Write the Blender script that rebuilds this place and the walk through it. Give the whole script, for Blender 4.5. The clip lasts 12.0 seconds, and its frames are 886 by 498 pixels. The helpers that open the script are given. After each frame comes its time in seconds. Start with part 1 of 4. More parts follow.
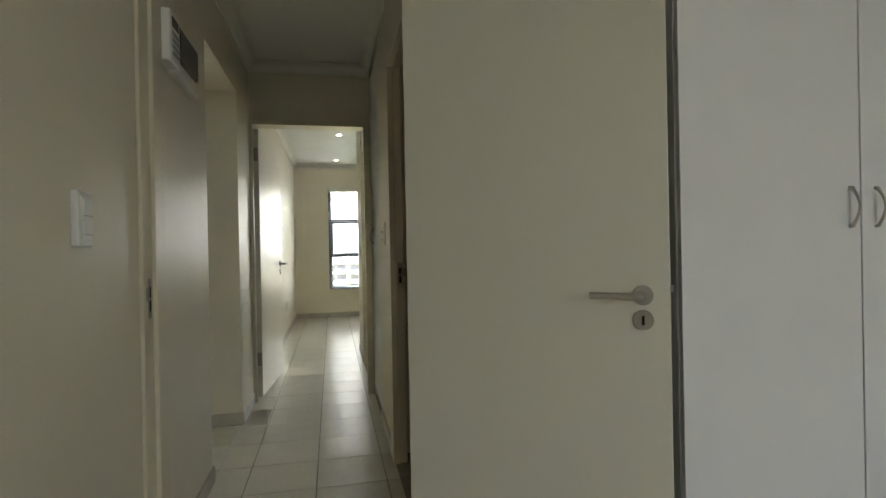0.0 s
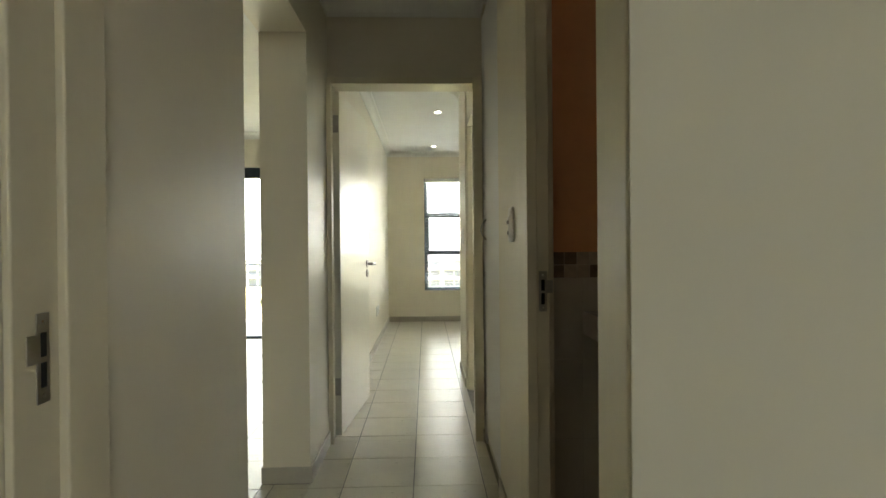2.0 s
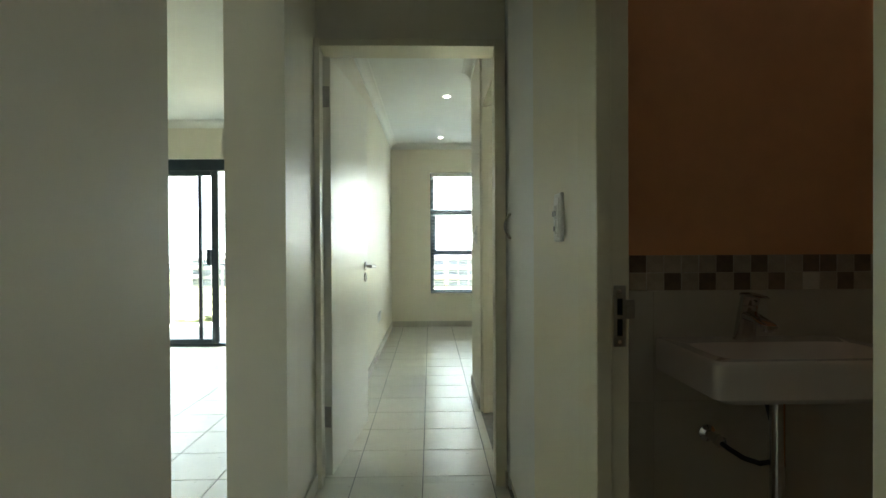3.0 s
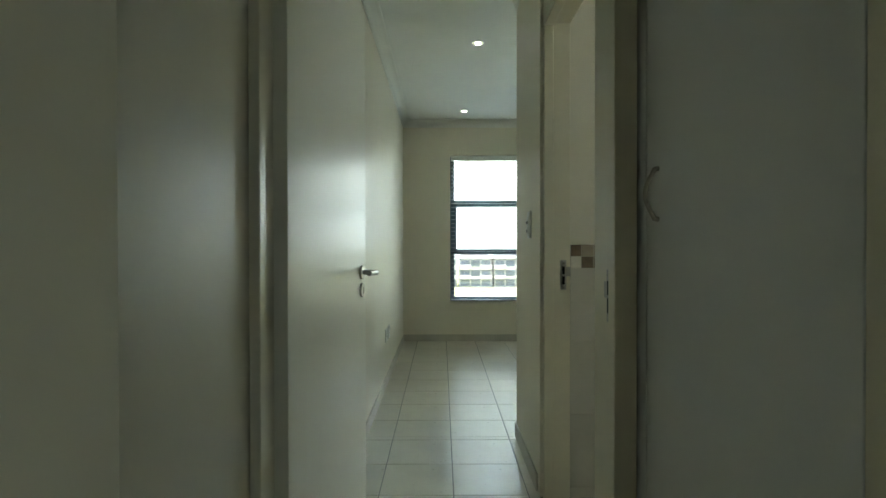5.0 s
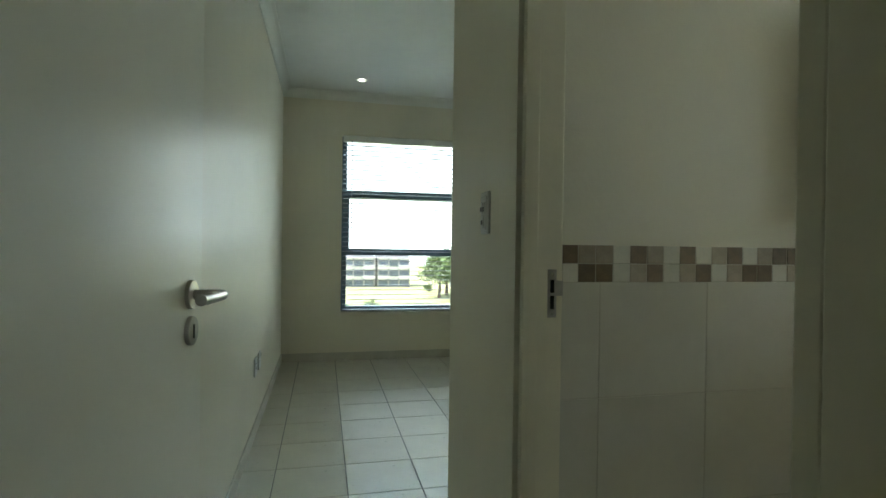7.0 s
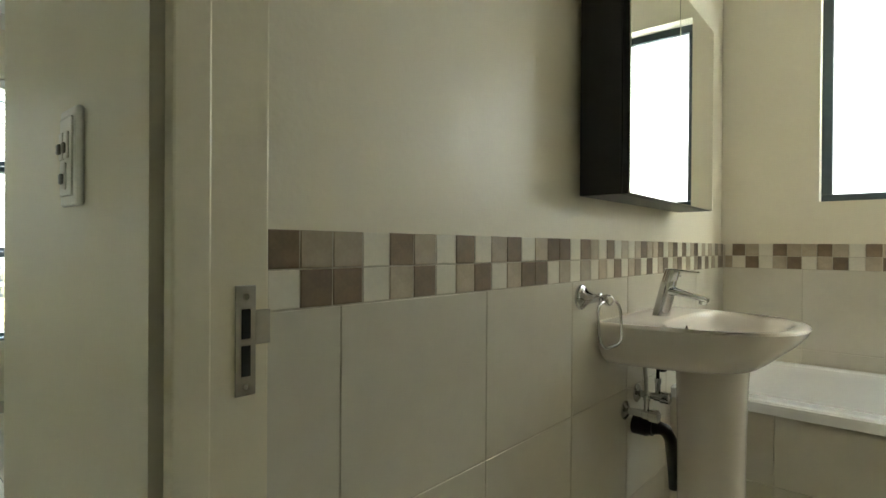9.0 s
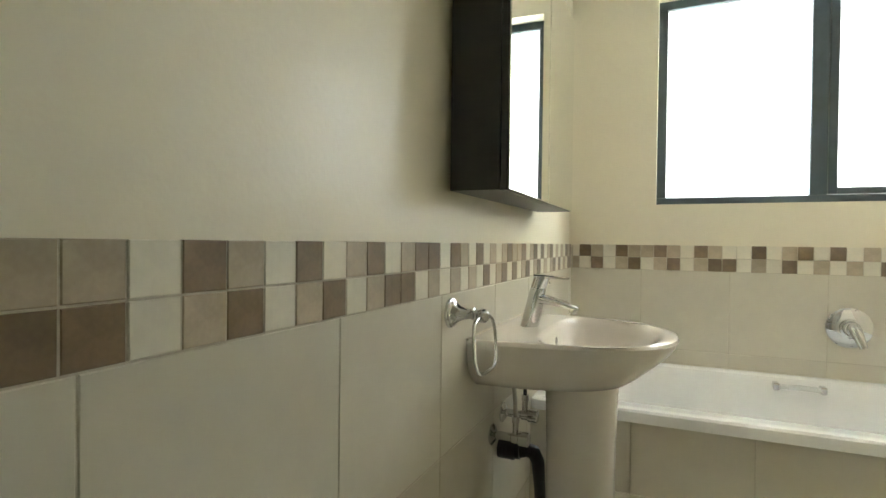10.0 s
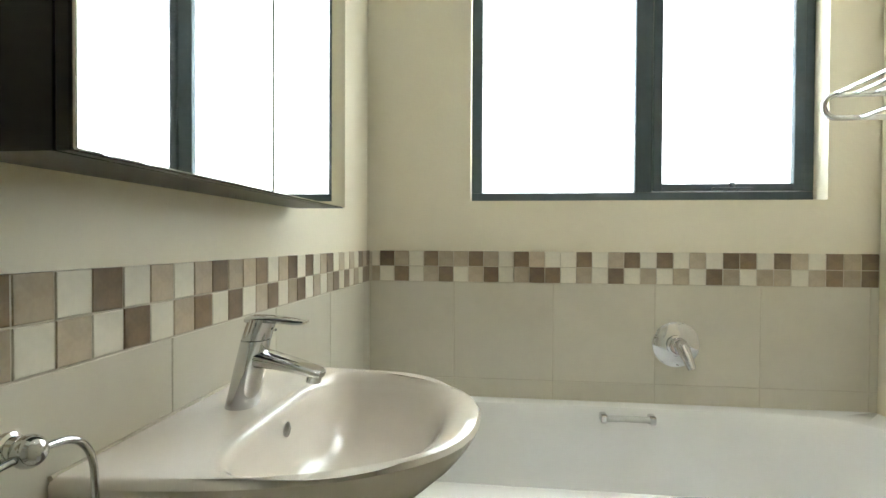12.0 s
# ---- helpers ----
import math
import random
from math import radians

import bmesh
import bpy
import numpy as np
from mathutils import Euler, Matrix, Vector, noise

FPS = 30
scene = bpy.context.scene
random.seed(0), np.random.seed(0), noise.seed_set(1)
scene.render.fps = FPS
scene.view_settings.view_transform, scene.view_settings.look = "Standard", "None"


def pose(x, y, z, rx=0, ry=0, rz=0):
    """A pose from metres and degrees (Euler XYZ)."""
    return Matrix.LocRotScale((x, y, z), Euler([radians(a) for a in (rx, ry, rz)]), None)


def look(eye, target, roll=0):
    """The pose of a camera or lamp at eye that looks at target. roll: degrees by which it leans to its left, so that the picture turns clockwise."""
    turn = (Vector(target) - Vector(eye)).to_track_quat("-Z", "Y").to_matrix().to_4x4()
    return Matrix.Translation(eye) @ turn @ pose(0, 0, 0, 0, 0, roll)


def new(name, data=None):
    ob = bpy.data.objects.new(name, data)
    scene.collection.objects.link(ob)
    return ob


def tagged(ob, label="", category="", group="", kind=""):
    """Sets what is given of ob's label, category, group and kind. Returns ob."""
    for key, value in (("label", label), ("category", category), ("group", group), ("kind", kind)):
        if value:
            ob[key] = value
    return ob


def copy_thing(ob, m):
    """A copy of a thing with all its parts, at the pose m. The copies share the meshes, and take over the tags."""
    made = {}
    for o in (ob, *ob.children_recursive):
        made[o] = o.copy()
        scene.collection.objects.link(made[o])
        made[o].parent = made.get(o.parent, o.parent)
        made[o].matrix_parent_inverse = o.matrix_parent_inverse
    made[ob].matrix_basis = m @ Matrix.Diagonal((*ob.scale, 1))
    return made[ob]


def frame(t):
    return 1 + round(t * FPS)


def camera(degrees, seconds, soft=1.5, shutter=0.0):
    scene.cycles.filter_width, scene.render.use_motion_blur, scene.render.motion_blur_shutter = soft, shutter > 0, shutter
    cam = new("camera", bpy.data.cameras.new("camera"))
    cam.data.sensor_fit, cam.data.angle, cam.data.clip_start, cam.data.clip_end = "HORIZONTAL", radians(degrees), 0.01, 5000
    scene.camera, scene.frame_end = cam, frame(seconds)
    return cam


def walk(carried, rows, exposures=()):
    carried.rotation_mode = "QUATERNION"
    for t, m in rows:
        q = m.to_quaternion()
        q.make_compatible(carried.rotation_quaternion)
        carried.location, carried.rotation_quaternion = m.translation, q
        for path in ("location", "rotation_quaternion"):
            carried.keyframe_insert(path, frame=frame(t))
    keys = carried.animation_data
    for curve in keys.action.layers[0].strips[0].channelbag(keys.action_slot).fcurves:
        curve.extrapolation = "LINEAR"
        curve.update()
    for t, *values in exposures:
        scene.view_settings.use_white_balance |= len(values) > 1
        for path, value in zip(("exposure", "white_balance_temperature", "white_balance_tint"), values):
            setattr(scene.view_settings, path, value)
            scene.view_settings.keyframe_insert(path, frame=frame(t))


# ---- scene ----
cam = camera(80.1, 12.0)
PATH = [
    (0, (0.015, 0.707, 1.099), (0.428, 2.664, 1.094), -1.1),
    (0.5, (-0.004, 0.961, 1.1), (0.258, 2.944, 1.096), -0.8),
    (1, (-0.03, 1.225, 1.097), (0.165, 3.215, 1.092), -0.8),
    (1.5, (-0.006, 1.517, 1.11), (0.121, 3.512, 1.1), -0.6),
    (2, (-0.009, 1.76, 1.109), (0.056, 3.759, 1.097), -0.5),
    (2.5, (-0.043, 2.017, 1.127), (0.01, 4.016, 1.114), -0.4),
    (3, (-0.035, 2.316, 1.113), (0.014, 4.316, 1.098), -0.3),
    (3.2, (-0.025, 2.443, 1.125), (0.008, 4.442, 1.11), -0.3),
    (4.8, (-0.106, 3.425, 1.094), (-0.103, 5.425, 1.079), -0.1),
    (5.5, (-0.169, 3.824, 1.084), (-0.126, 5.823, 1.067), 0.2),
    (6, (-0.188, 4.082, 1.081), (-0.024, 6.076, 1.064), 0.2),
    (6.5, (-0.2, 4.309, 1.09), (0.097, 6.287, 1.075), 0.4),
    (6.7, (-0.204, 4.389, 1.088), (0.151, 6.357, 1.074), 0.6),
    (8.5, (0.026, 5.079, 1.07), (1.181, 6.712, 1.058), 0.5),
    (9, (0.088, 5.229, 1.071), (1.597, 6.541, 1.061), 0.4),
    (9.5, (0.183, 5.327, 1.066), (1.897, 6.357, 1.058), 0.3),
    (10, (0.29, 5.401, 1.091), (2.122, 6.204, 1.066), 0.7),
    (10.5, (0.408, 5.422, 1.101), (2.33, 5.972, 1.081), 0.6),
    (11, (0.539, 5.407, 1.112), (2.508, 5.759, 1.092), 0.3),
    (11.2, (0.598, 5.399, 1.102), (2.573, 5.709, 1.086), 0.4),
    (11.5, (0.74, 5.377, 1.109), (2.723, 5.635, 1.086), 0.2),
    (12, (0.869, 5.352, 1.123), (2.854, 5.592, 1.093), 0.3),
]
EXPOSURES = [
    (0, 2.65, 6950, 18), (0.7, 2.85, 7250, 19), (1.5, 3.06, 7350, 19), (2.3, 2.98, 7000, 11), (3.2, 2.82, 6250, 4), (4.8, 2.1, 6200, 3), (5.5, 1.88, 6100, 2), (6.7, 1.6, 6050, 1),
    (8.5, 2.2, 6400, 5), (9, 2.42, 6650, 9), (9.5, 2.56, 6750, 11), (10, 2.86, 6650, 11), (10.5, 2.98, 6500, 11), (11, 3.0, 6400, 11), (12, 2.68, 6300, 10),
]
walk(cam, [(t, look(eye, target, roll)) for t, eye, target, roll in PATH], EXPOSURES)

# world, sun and daylight through the windows
world = bpy.data.worlds.new("sky")
scene.world = world
world.use_nodes = True
wn = world.node_tree.nodes
sky = wn.new("ShaderNodeTexSky")
sky.sky_type = "NISHITA"
sky.sun_disc = False
sky.sun_elevation, sky.sun_rotation = radians(62), radians(-100)
sky.air_density, sky.dust_density = 1.0, 3.0
wn["Background"].inputs[1].default_value = 0.15
world.node_tree.links.new(sky.outputs[0], wn["Background"].inputs[0])
sun = new("sun", bpy.data.lights.new("sun", "SUN"))
sun.data.energy, sun.data.angle, sun.data.color = 5.0, radians(0.5), (1.0, 0.95, 0.87)
sun.matrix_world = look((-4.6, -0.8, 9), (0, 0, 0))


def window_light(name, place, target, w, h, power, color=(0.86, 0.94, 1.0)):
    lamp = new(name, bpy.data.lights.new(name, "AREA"))
    lamp.data.shape, lamp.data.size, lamp.data.size_y = "RECTANGLE", w, h
    lamp.data.energy, lamp.data.color = power, color
    lamp.matrix_world = look(place, target)
    return lamp


window_light("daylight_first_bedroom", (2.1, -4.2, 2.35), (1.7, 1.5, 1.0), 2.2, 1.0, 20.0, (0.68, 0.83, 1.0))
window_light("daylight_bathroom", (2.95, 4.93, 1.68), (2.0, 4.93, 1.60), 1.1, 0.86, 5.6, (0.95, 0.98, 1.0))
window_light("daylight_second_bedroom", (0.87, 10.5, 3.1), (0.87, 8.2, 0.6), 1.8, 1.2, 290, (0.74, 0.93, 1.0))
window_light("daylight_living_room", (-2.9, 9.6, 3.1), (-2.7, 6.6, 0.4), 2.6, 1.2, 150, (0.76, 0.93, 1.0))
for lx, power in ((1.55, 0.9), (2.2, 2.4)):
    spot = new("bathroom_downlight_beam", bpy.data.lights.new("bathroom_downlight_beam", "SPOT"))
    spot.data.energy, spot.data.color, spot.data.spot_size, spot.data.spot_blend = power, (1.0, 0.91, 0.78), radians(110), 0.8
    spot.data.shadow_soft_size = 0.03
    spot.matrix_world = pose(lx, 4.85, 2.478)
# added fill lamp that lifts the dark washroom; no known source stands here
window_light("washroom_fill", (1.3, 3.2, 2.47), (1.3, 3.2, 0), 0.12, 0.12, 0.027, (1.0, 0.82, 0.64))


# ---- materials ----
def mat(name, color, rough=0.5, metal=0.0, var=0.06, scale=6.0, bump=0.0, bscale=60.0, color2=None, island=0.0, random_ob=0.0, spec=0.5, coat=0.0, rvar=0.1):
    m = bpy.data.materials.new(name)
    m.use_nodes = True
    nt = m.node_tree
    N, L = nt.nodes, nt.links
    b = N["Principled BSDF"]
    b.inputs["Metallic"].default_value = metal
    b.inputs["Specular IOR Level"].default_value = spec
    b.inputs["Coat Weight"].default_value = coat
    b.inputs["Coat Roughness"].default_value = 0.08
    tc = N.new("ShaderNodeTexCoord")
    n1 = N.new("ShaderNodeTexNoise")
    n1.inputs["Scale"].default_value, n1.inputs["Detail"].default_value = scale, 6
    n2 = N.new("ShaderNodeTexNoise")
    n2.inputs["Scale"].default_value, n2.inputs["Detail"].default_value = scale * 7, 4
    L.new(tc.outputs["Object"], n1.inputs["Vector"])
    L.new(tc.outputs["Object"], n2.inputs["Vector"])
    mixn = N.new("ShaderNodeMath")
    mixn.operation = "MULTIPLY_ADD"
    mixn.inputs[1].default_value = 0.35
    L.new(n2.outputs[0], mixn.inputs[0])
    L.new(n1.outputs[0], mixn.inputs[2])
    ramp = N.new("ShaderNodeValToRGB")
    c2 = color2 or [max(0, c * (1 - 2.2 * var)) for c in color]
    c1 = [min(1, c * (1 + var)) for c in color]
    ramp.color_ramp.elements[0].position, ramp.color_ramp.elements[1].position = 0.42, 0.92
    ramp.color_ramp.elements[0].color, ramp.color_ramp.elements[1].color = (*c2, 1), (*c1, 1)
    L.new(mixn.outputs[0], ramp.inputs[0])
    out = ramp.outputs[0]
    if random_ob or island:
        hsv = N.new("ShaderNodeHueSaturation")
        mr = N.new("ShaderNodeMapRange")
        amount = random_ob or island
        mr.inputs[3].default_value, mr.inputs[4].default_value = 1 - amount, 1 + amount
        if random_ob:
            L.new(N.new("ShaderNodeObjectInfo").outputs["Random"], mr.inputs[0])
        else:
            L.new(N.new("ShaderNodeNewGeometry").outputs["Random Per Island"], mr.inputs[0])
        L.new(mr.outputs[0], hsv.inputs["Value"])
        L.new(out, hsv.inputs["Color"])
        out = hsv.outputs[0]
    L.new(out, b.inputs["Base Color"])
    rr = N.new("ShaderNodeMapRange")
    rr.inputs[3].default_value, rr.inputs[4].default_value = max(0.02, rough * (1 - rvar)), min(1, rough * (1 + rvar))
    L.new(n2.outputs[0], rr.inputs[0])
    L.new(rr.outputs[0], b.inputs["Roughness"])
    if bump:
        nb = N.new("ShaderNodeTexNoise")
        nb.inputs["Scale"].default_value, nb.inputs["Detail"].default_value = bscale, 5
        L.new(tc.outputs["Object"], nb.inputs["Vector"])
        bn = N.new("ShaderNodeBump")
        bn.inputs["Strength"].default_value, bn.inputs["Distance"].default_value = bump, 0.01
        L.new(nb.outputs[0], bn.inputs["Height"])
        L.new(bn.outputs[0], b.inputs["Normal"])
    return m


M_WALL = mat("cream_wall_paint", (0.77, 0.712, 0.57), 0.39, var=0.02, scale=2.0, bump=0.06, bscale=90, rvar=0.15)
M_CEIL = mat("white_ceiling_paint", (0.82, 0.815, 0.76), 0.8, var=0.02, scale=2, bump=0.05, bscale=70)
M_CORNICE = mat("white_cornice_plaster", (0.80, 0.79, 0.72), 0.7, var=0.02, scale=3)
M_DOOR = mat("white_satin_door_paint", (0.77, 0.733, 0.605), 0.31, var=0.008, scale=1.0, rvar=0.04)
M_FRAME = mat("cream_enamel_frame_paint", (0.74, 0.675, 0.51), 0.32, var=0.03, scale=5, bump=0.04, bscale=40)
M_CUP = mat("white_melamine_board", (0.79, 0.79, 0.77), 0.42, var=0.015, scale=2, bump=0.02, bscale=120)
M_TERRA = mat("terracotta_wall_paint", (0.76, 0.37, 0.16), 0.6, var=0.06, scale=3, bump=0.06, bscale=80)
M_FLOOR = mat("ivory_glazed_floor_tile", (0.70, 0.66, 0.55), 0.30, var=0.035, scale=5, bump=0.05, bscale=14, random_ob=0.03, rvar=0.25)
M_FLOOR_S = mat("ivory_glazed_floor_tile_field", (0.70, 0.66, 0.55), 0.30, var=0.035, scale=5, bump=0.05, bscale=14, island=0.03, rvar=0.25)
M_GROUT = mat("grey_floor_grout", (0.30, 0.28, 0.24), 0.9, var=0.12, scale=20, bump=0.2, bscale=200)
M_WGROUT = mat("light_wall_grout", (0.55, 0.50, 0.40), 0.9, var=0.1, scale=20, bump=0.2, bscale=200)
M_SKIRT = mat("beige_skirting_tile", (0.52, 0.48, 0.39), 0.35, var=0.05, scale=7, bump=0.05, bscale=30)
M_WTILE = mat("cream_marbled_wall_tile", (0.60, 0.56, 0.46), 0.3, var=0.032, scale=3.2, bump=0.015, bscale=12, random_ob=0.025, rvar=0.06)
M_MC = mat("cream_mosaic_stone", (0.72, 0.675, 0.56), 0.35, var=0.05, scale=14, random_ob=0.05)
M_MM = mat("tan_mosaic_stone", (0.44, 0.365, 0.265), 0.35, var=0.12, scale=22, random_ob=0.12, color2=(0.35, 0.285, 0.205))
M_MD = mat("brown_mosaic_stone", (0.205, 0.145, 0.095), 0.32, var=0.15, scale=24, random_ob=0.18, color2=(0.14, 0.098, 0.065))
M_CERAMIC = mat("white_glazed_ceramic", (0.81, 0.745, 0.665), 0.09, var=0.01, scale=3, coat=0.15)
M_ACRYL = mat("white_bath_acrylic", (0.85, 0.85, 0.84), 0.1, var=0.01, scale=3, coat=0.4)
M_CHROME = mat("polished_chrome", (0.64, 0.64, 0.65), 0.06, 1.0, var=0.02, scale=8)
M_STEEL = mat("brushed_stainless_steel", (0.47, 0.44, 0.395), 0.3, 1.0, var=0.06, scale=30)
M_SATIN = mat("satin_nickel", (0.48, 0.46, 0.43), 0.36, 1.0, var=0.06, scale=30)
M_BLACK = mat("black_melamine_board", (0.018, 0.017, 0.016), 0.38, var=0.1, scale=30)
M_RUBBER = mat("black_trap_plastic", (0.02, 0.02, 0.02), 0.35, var=0.1, scale=30)
M_HOLE = mat("dark_recess", (0.01, 0.01, 0.01), 0.9)
M_ALU = mat("dark_grey_aluminium", (0.055, 0.075, 0.09), 0.38, 0.3, var=0.08, scale=20)
M_PLASTIC = mat("white_switch_plastic", (0.80, 0.79, 0.74), 0.3, var=0.01, scale=10)
M_GREY = mat("grey_plastic", (0.33, 0.32, 0.30), 0.4, var=0.04, scale=12)
M_SMOKE = mat("smoked_plastic_cover", (0.06, 0.055, 0.05), 0.25, var=0.1, scale=14)
# blind grey is darkened: its backlit shade is put into the colour
M_BLIND = mat("backlit_grey_blind", (0.20, 0.20, 0.215), 0.4, var=0.01, scale=8)
M_MIRROR = mat("silvered_mirror", (0.88, 0.90, 0.88), 0.015, 1.0, var=0.0, scale=3)
M_CONC = mat("painted_concrete", (0.62, 0.60, 0.55), 0.85, var=0.06, scale=3, bump=0.15, bscale=40)
M_FACADE = mat("white_facade_plaster", (0.74, 0.73, 0.70), 0.85, var=0.05, scale=0.5)
M_FACADE2 = mat("grey_facade_plaster", (0.42, 0.41, 0.40), 0.85, var=0.06, scale=0.5)
M_ROOF = mat("grey_roof_sheet", (0.20, 0.20, 0.21), 0.7, var=0.08, scale=0.8)
M_LEAF = mat("green_foliage", (0.10, 0.15, 0.045), 0.7, var=0.3, scale=0.6, island=0.35)
M_BARK = mat("brown_bark", (0.12, 0.085, 0.06), 0.9, var=0.2, scale=4)
M_GRASS = mat("dry_green_grass", (0.25, 0.26, 0.10), 0.9, var=0.25, scale=0.06, color2=(0.22, 0.21, 0.11))


def glass(name, rough, translucent=False):
    m = bpy.data.materials.new(name)
    m.use_nodes = True
    N, L = m.node_tree.nodes, m.node_tree.links
    out = N["Material Output"]
    if translucent:
        t = N.new("ShaderNodeBsdfTranslucent")
        t.inputs[0].default_value = (0.93, 0.96, 0.98, 1)
        g = N.new("ShaderNodeBsdfGlossy")
        g.inputs["Roughness"].default_value = 0.35
        mx = N.new("ShaderNodeMixShader")
        mx.inputs[0].default_value = 0.06
        L.new(t.outputs[0], mx.inputs[1])
        L.new(g.outputs[0], mx.inputs[2])
        L.new(mx.outputs[0], out.inputs[0])
    else:
        b = N["Principled BSDF"]
        b.inputs["Base Color"].default_value = (1, 1, 1, 1)
        b.inputs["Transmission Weight"].default_value = 1
        b.inputs["Roughness"].default_value = rough
        b.inputs["IOR"].default_value = 1.45
    return m


M_GLASS = glass("clear_glass", 0.0)
M_FROST = glass("frosted_glass", 0.4, translucent=True)
M_CLEAR = mat("clear_acrylic", (0.70, 0.71, 0.69), 0.12, var=0.05, scale=20)


def glow(name, color, power):
    m = bpy.data.materials.new(name)
    m.use_nodes = True
    b = m.node_tree.nodes["Principled BSDF"]
    b.inputs["Emission Color"].default_value = (*color, 1)
    b.inputs["Emission Strength"].default_value = power
    return m


M_HAZE = glow("bright_hazy_sky", (0.80, 0.94, 1.0), 0.8)
M_PANE = mat("grey_window_glass", (0.20, 0.23, 0.27), 0.25, var=0.1, scale=0.4)
M_LAMP = glow("lit_lamp_lens", (1.0, 0.93, 0.82), 6)


# ---- mesh helpers ----
def mesh_from(name, bm, material, smooth=False):
    bmesh.ops.recalc_face_normals(bm, faces=bm.faces)
    me = bpy.data.meshes.new(name)
    if smooth:
        for f in bm.faces:
            f.smooth = True
        for e in bm.edges:
            if len(e.link_faces) == 2 and e.calc_face_angle(0) > radians(38):
                e.smooth = False
    bm.to_mesh(me)
    bm.free()
    for mm in (material if isinstance(material, (list, tuple)) else [material]):
        me.materials.append(mm)
    return me


def part(name, bm, material, parent=None, label="", smooth=False):
    ob = new(name, mesh_from(name, bm, material, smooth))
    if parent:
        ob.parent = parent
    if label:
        tagged(ob, label)
    return ob


def thing(name, label, category, m=None, group="", kind=""):
    ob = new(name)
    ob.empty_display_size = 0.05
    if m is not None:
        ob.matrix_world = m
    return tagged(ob, label, category, group, kind)


def structure(name, bm, material, label, category, smooth=False):
    return tagged(part(name, bm, material, None, "", smooth), label, category, "", "structure")


def box(bm, x0, x1, y0, y1, z0, z1, bevel=0.0, seg=2, mi=0):
    v = [bm.verts.new((x, y, z)) for z in (z0, z1) for y in (y0, y1) for x in (x0, x1)]
    fs = [bm.faces.new([v[i] for i in q]) for q in ((0, 2, 3, 1), (4, 5, 7, 6), (0, 1, 5, 4), (2, 6, 7, 3), (0, 4, 6, 2), (1, 3, 7, 5))]
    for f in fs:
        f.material_index = mi
    if bevel:
        es = list({e for f in fs for e in f.edges})
        bmesh.ops.bevel(bm, geom=es, offset=bevel, segments=seg, profile=0.5, affect="EDGES")
    return bm


def B(x0, x1, y0, y1, z0, z1, bevel=0.0, seg=2):
    return box(bmesh.new(), x0, x1, y0, y1, z0, z1, bevel, seg)


def loft(bm, loops, close_first=True, close_last=True):
    rings = [[bm.verts.new(p) for p in lp] for lp in loops]
    n = len(rings[0])
    for a, b in zip(rings, rings[1:]):
        for i in range(n):
            bm.faces.new((a[i], a[(i + 1) % n], b[(i + 1) % n], b[i]))
    if close_first:
        bm.faces.new(rings[0][::-1])
    if close_last:
        bm.faces.new(rings[-1])
    return bm


def lathe(profile, m=None, n=32, bm=None):
    """profile: (radius, height) pairs along local z."""
    bm = bm or bmesh.new()
    m = m or Matrix()
    loft(bm, [[m @ Vector((r * math.cos(a), r * math.sin(a), z)) for a in [2 * math.pi * i / n for i in range(n)]] for r, z in profile])
    return bm


def tube(points, r, n=12, bm=None, closed=False):
    bm = bm or bmesh.new()
    pts = [Vector(p) for p in points]
    loops = []
    k = len(pts)
    up = None
    for i, p in enumerate(pts):
        a = pts[(i - 1) % k] if closed or i > 0 else p
        b = pts[(i + 1) % k] if closed or i < k - 1 else p
        d = (b - a).normalized()
        if up is None:
            up = d.orthogonal().normalized()
        up = (up - d * up.dot(d)).normalized()
        side = d.cross(up)
        rr = r[i] if isinstance(r, (list, tuple)) else r
        loops.append([p + (up * math.cos(t) + side * math.sin(t)) * rr for t in [2 * math.pi * j / n for j in range(n)]])
    if closed:
        loops.append(loops[0])
        loft(bm, loops, False, False)
        bmesh.ops.remove_doubles(bm, verts=bm.verts, dist=1e-6)
    else:
        loft(bm, loops)
    return bm


def arc(c, r, a0, a1, n, u, v):
    c, u, v = Vector(c), Vector(u), Vector(v)
    return [c + u * (r * math.cos(radians(a0 + (a1 - a0) * i / n))) + v * (r * math.sin(radians(a0 + (a1 - a0) * i / n))) for i in range(n + 1)]


AX = {"+x": Matrix.Rotation(radians(90), 4, "Y"), "-x": Matrix.Rotation(radians(-90), 4, "Y"), "-y": Matrix.Rotation(radians(90), 4, "X"), "+y": Matrix.Rotation(radians(-90), 4, "X")}


def wall(name, x0, x1, y0, y1, label, z0=0.0, z1=2.49, holes=(), axis="y", material=None):
    """A wall block with rectangular holes (a0, a1, z0, z1) along its axis."""
    bm = bmesh.new()
    lo, hi = (y0, y1) if axis == "y" else (x0, x1)

    def piece(a, b, za, zb):
        if b - a < 1e-4 or zb - za < 1e-4:
            return
        box(bm, *((x0, x1, a, b) if axis == "y" else (a, b, y0, y1)), za, zb)

    cur = lo
    for a, b, za, zb in sorted(holes):
        piece(cur, a, z0, z1)
        piece(a, b, z0, za)
        piece(a, b, zb, z1)
        cur = b
    piece(cur, hi, z0, z1)
    return structure(name, bm, material or M_WALL, label, "wall")


# ---- plan ----
LX, RX = -0.56, 0.315      # corridor walls
H = 2.49                   # ceiling
DH = 2.02                  # door opening height
YN, XE, YS = 5.805, 2.587, 4.245   # bathroom north, east and south walls

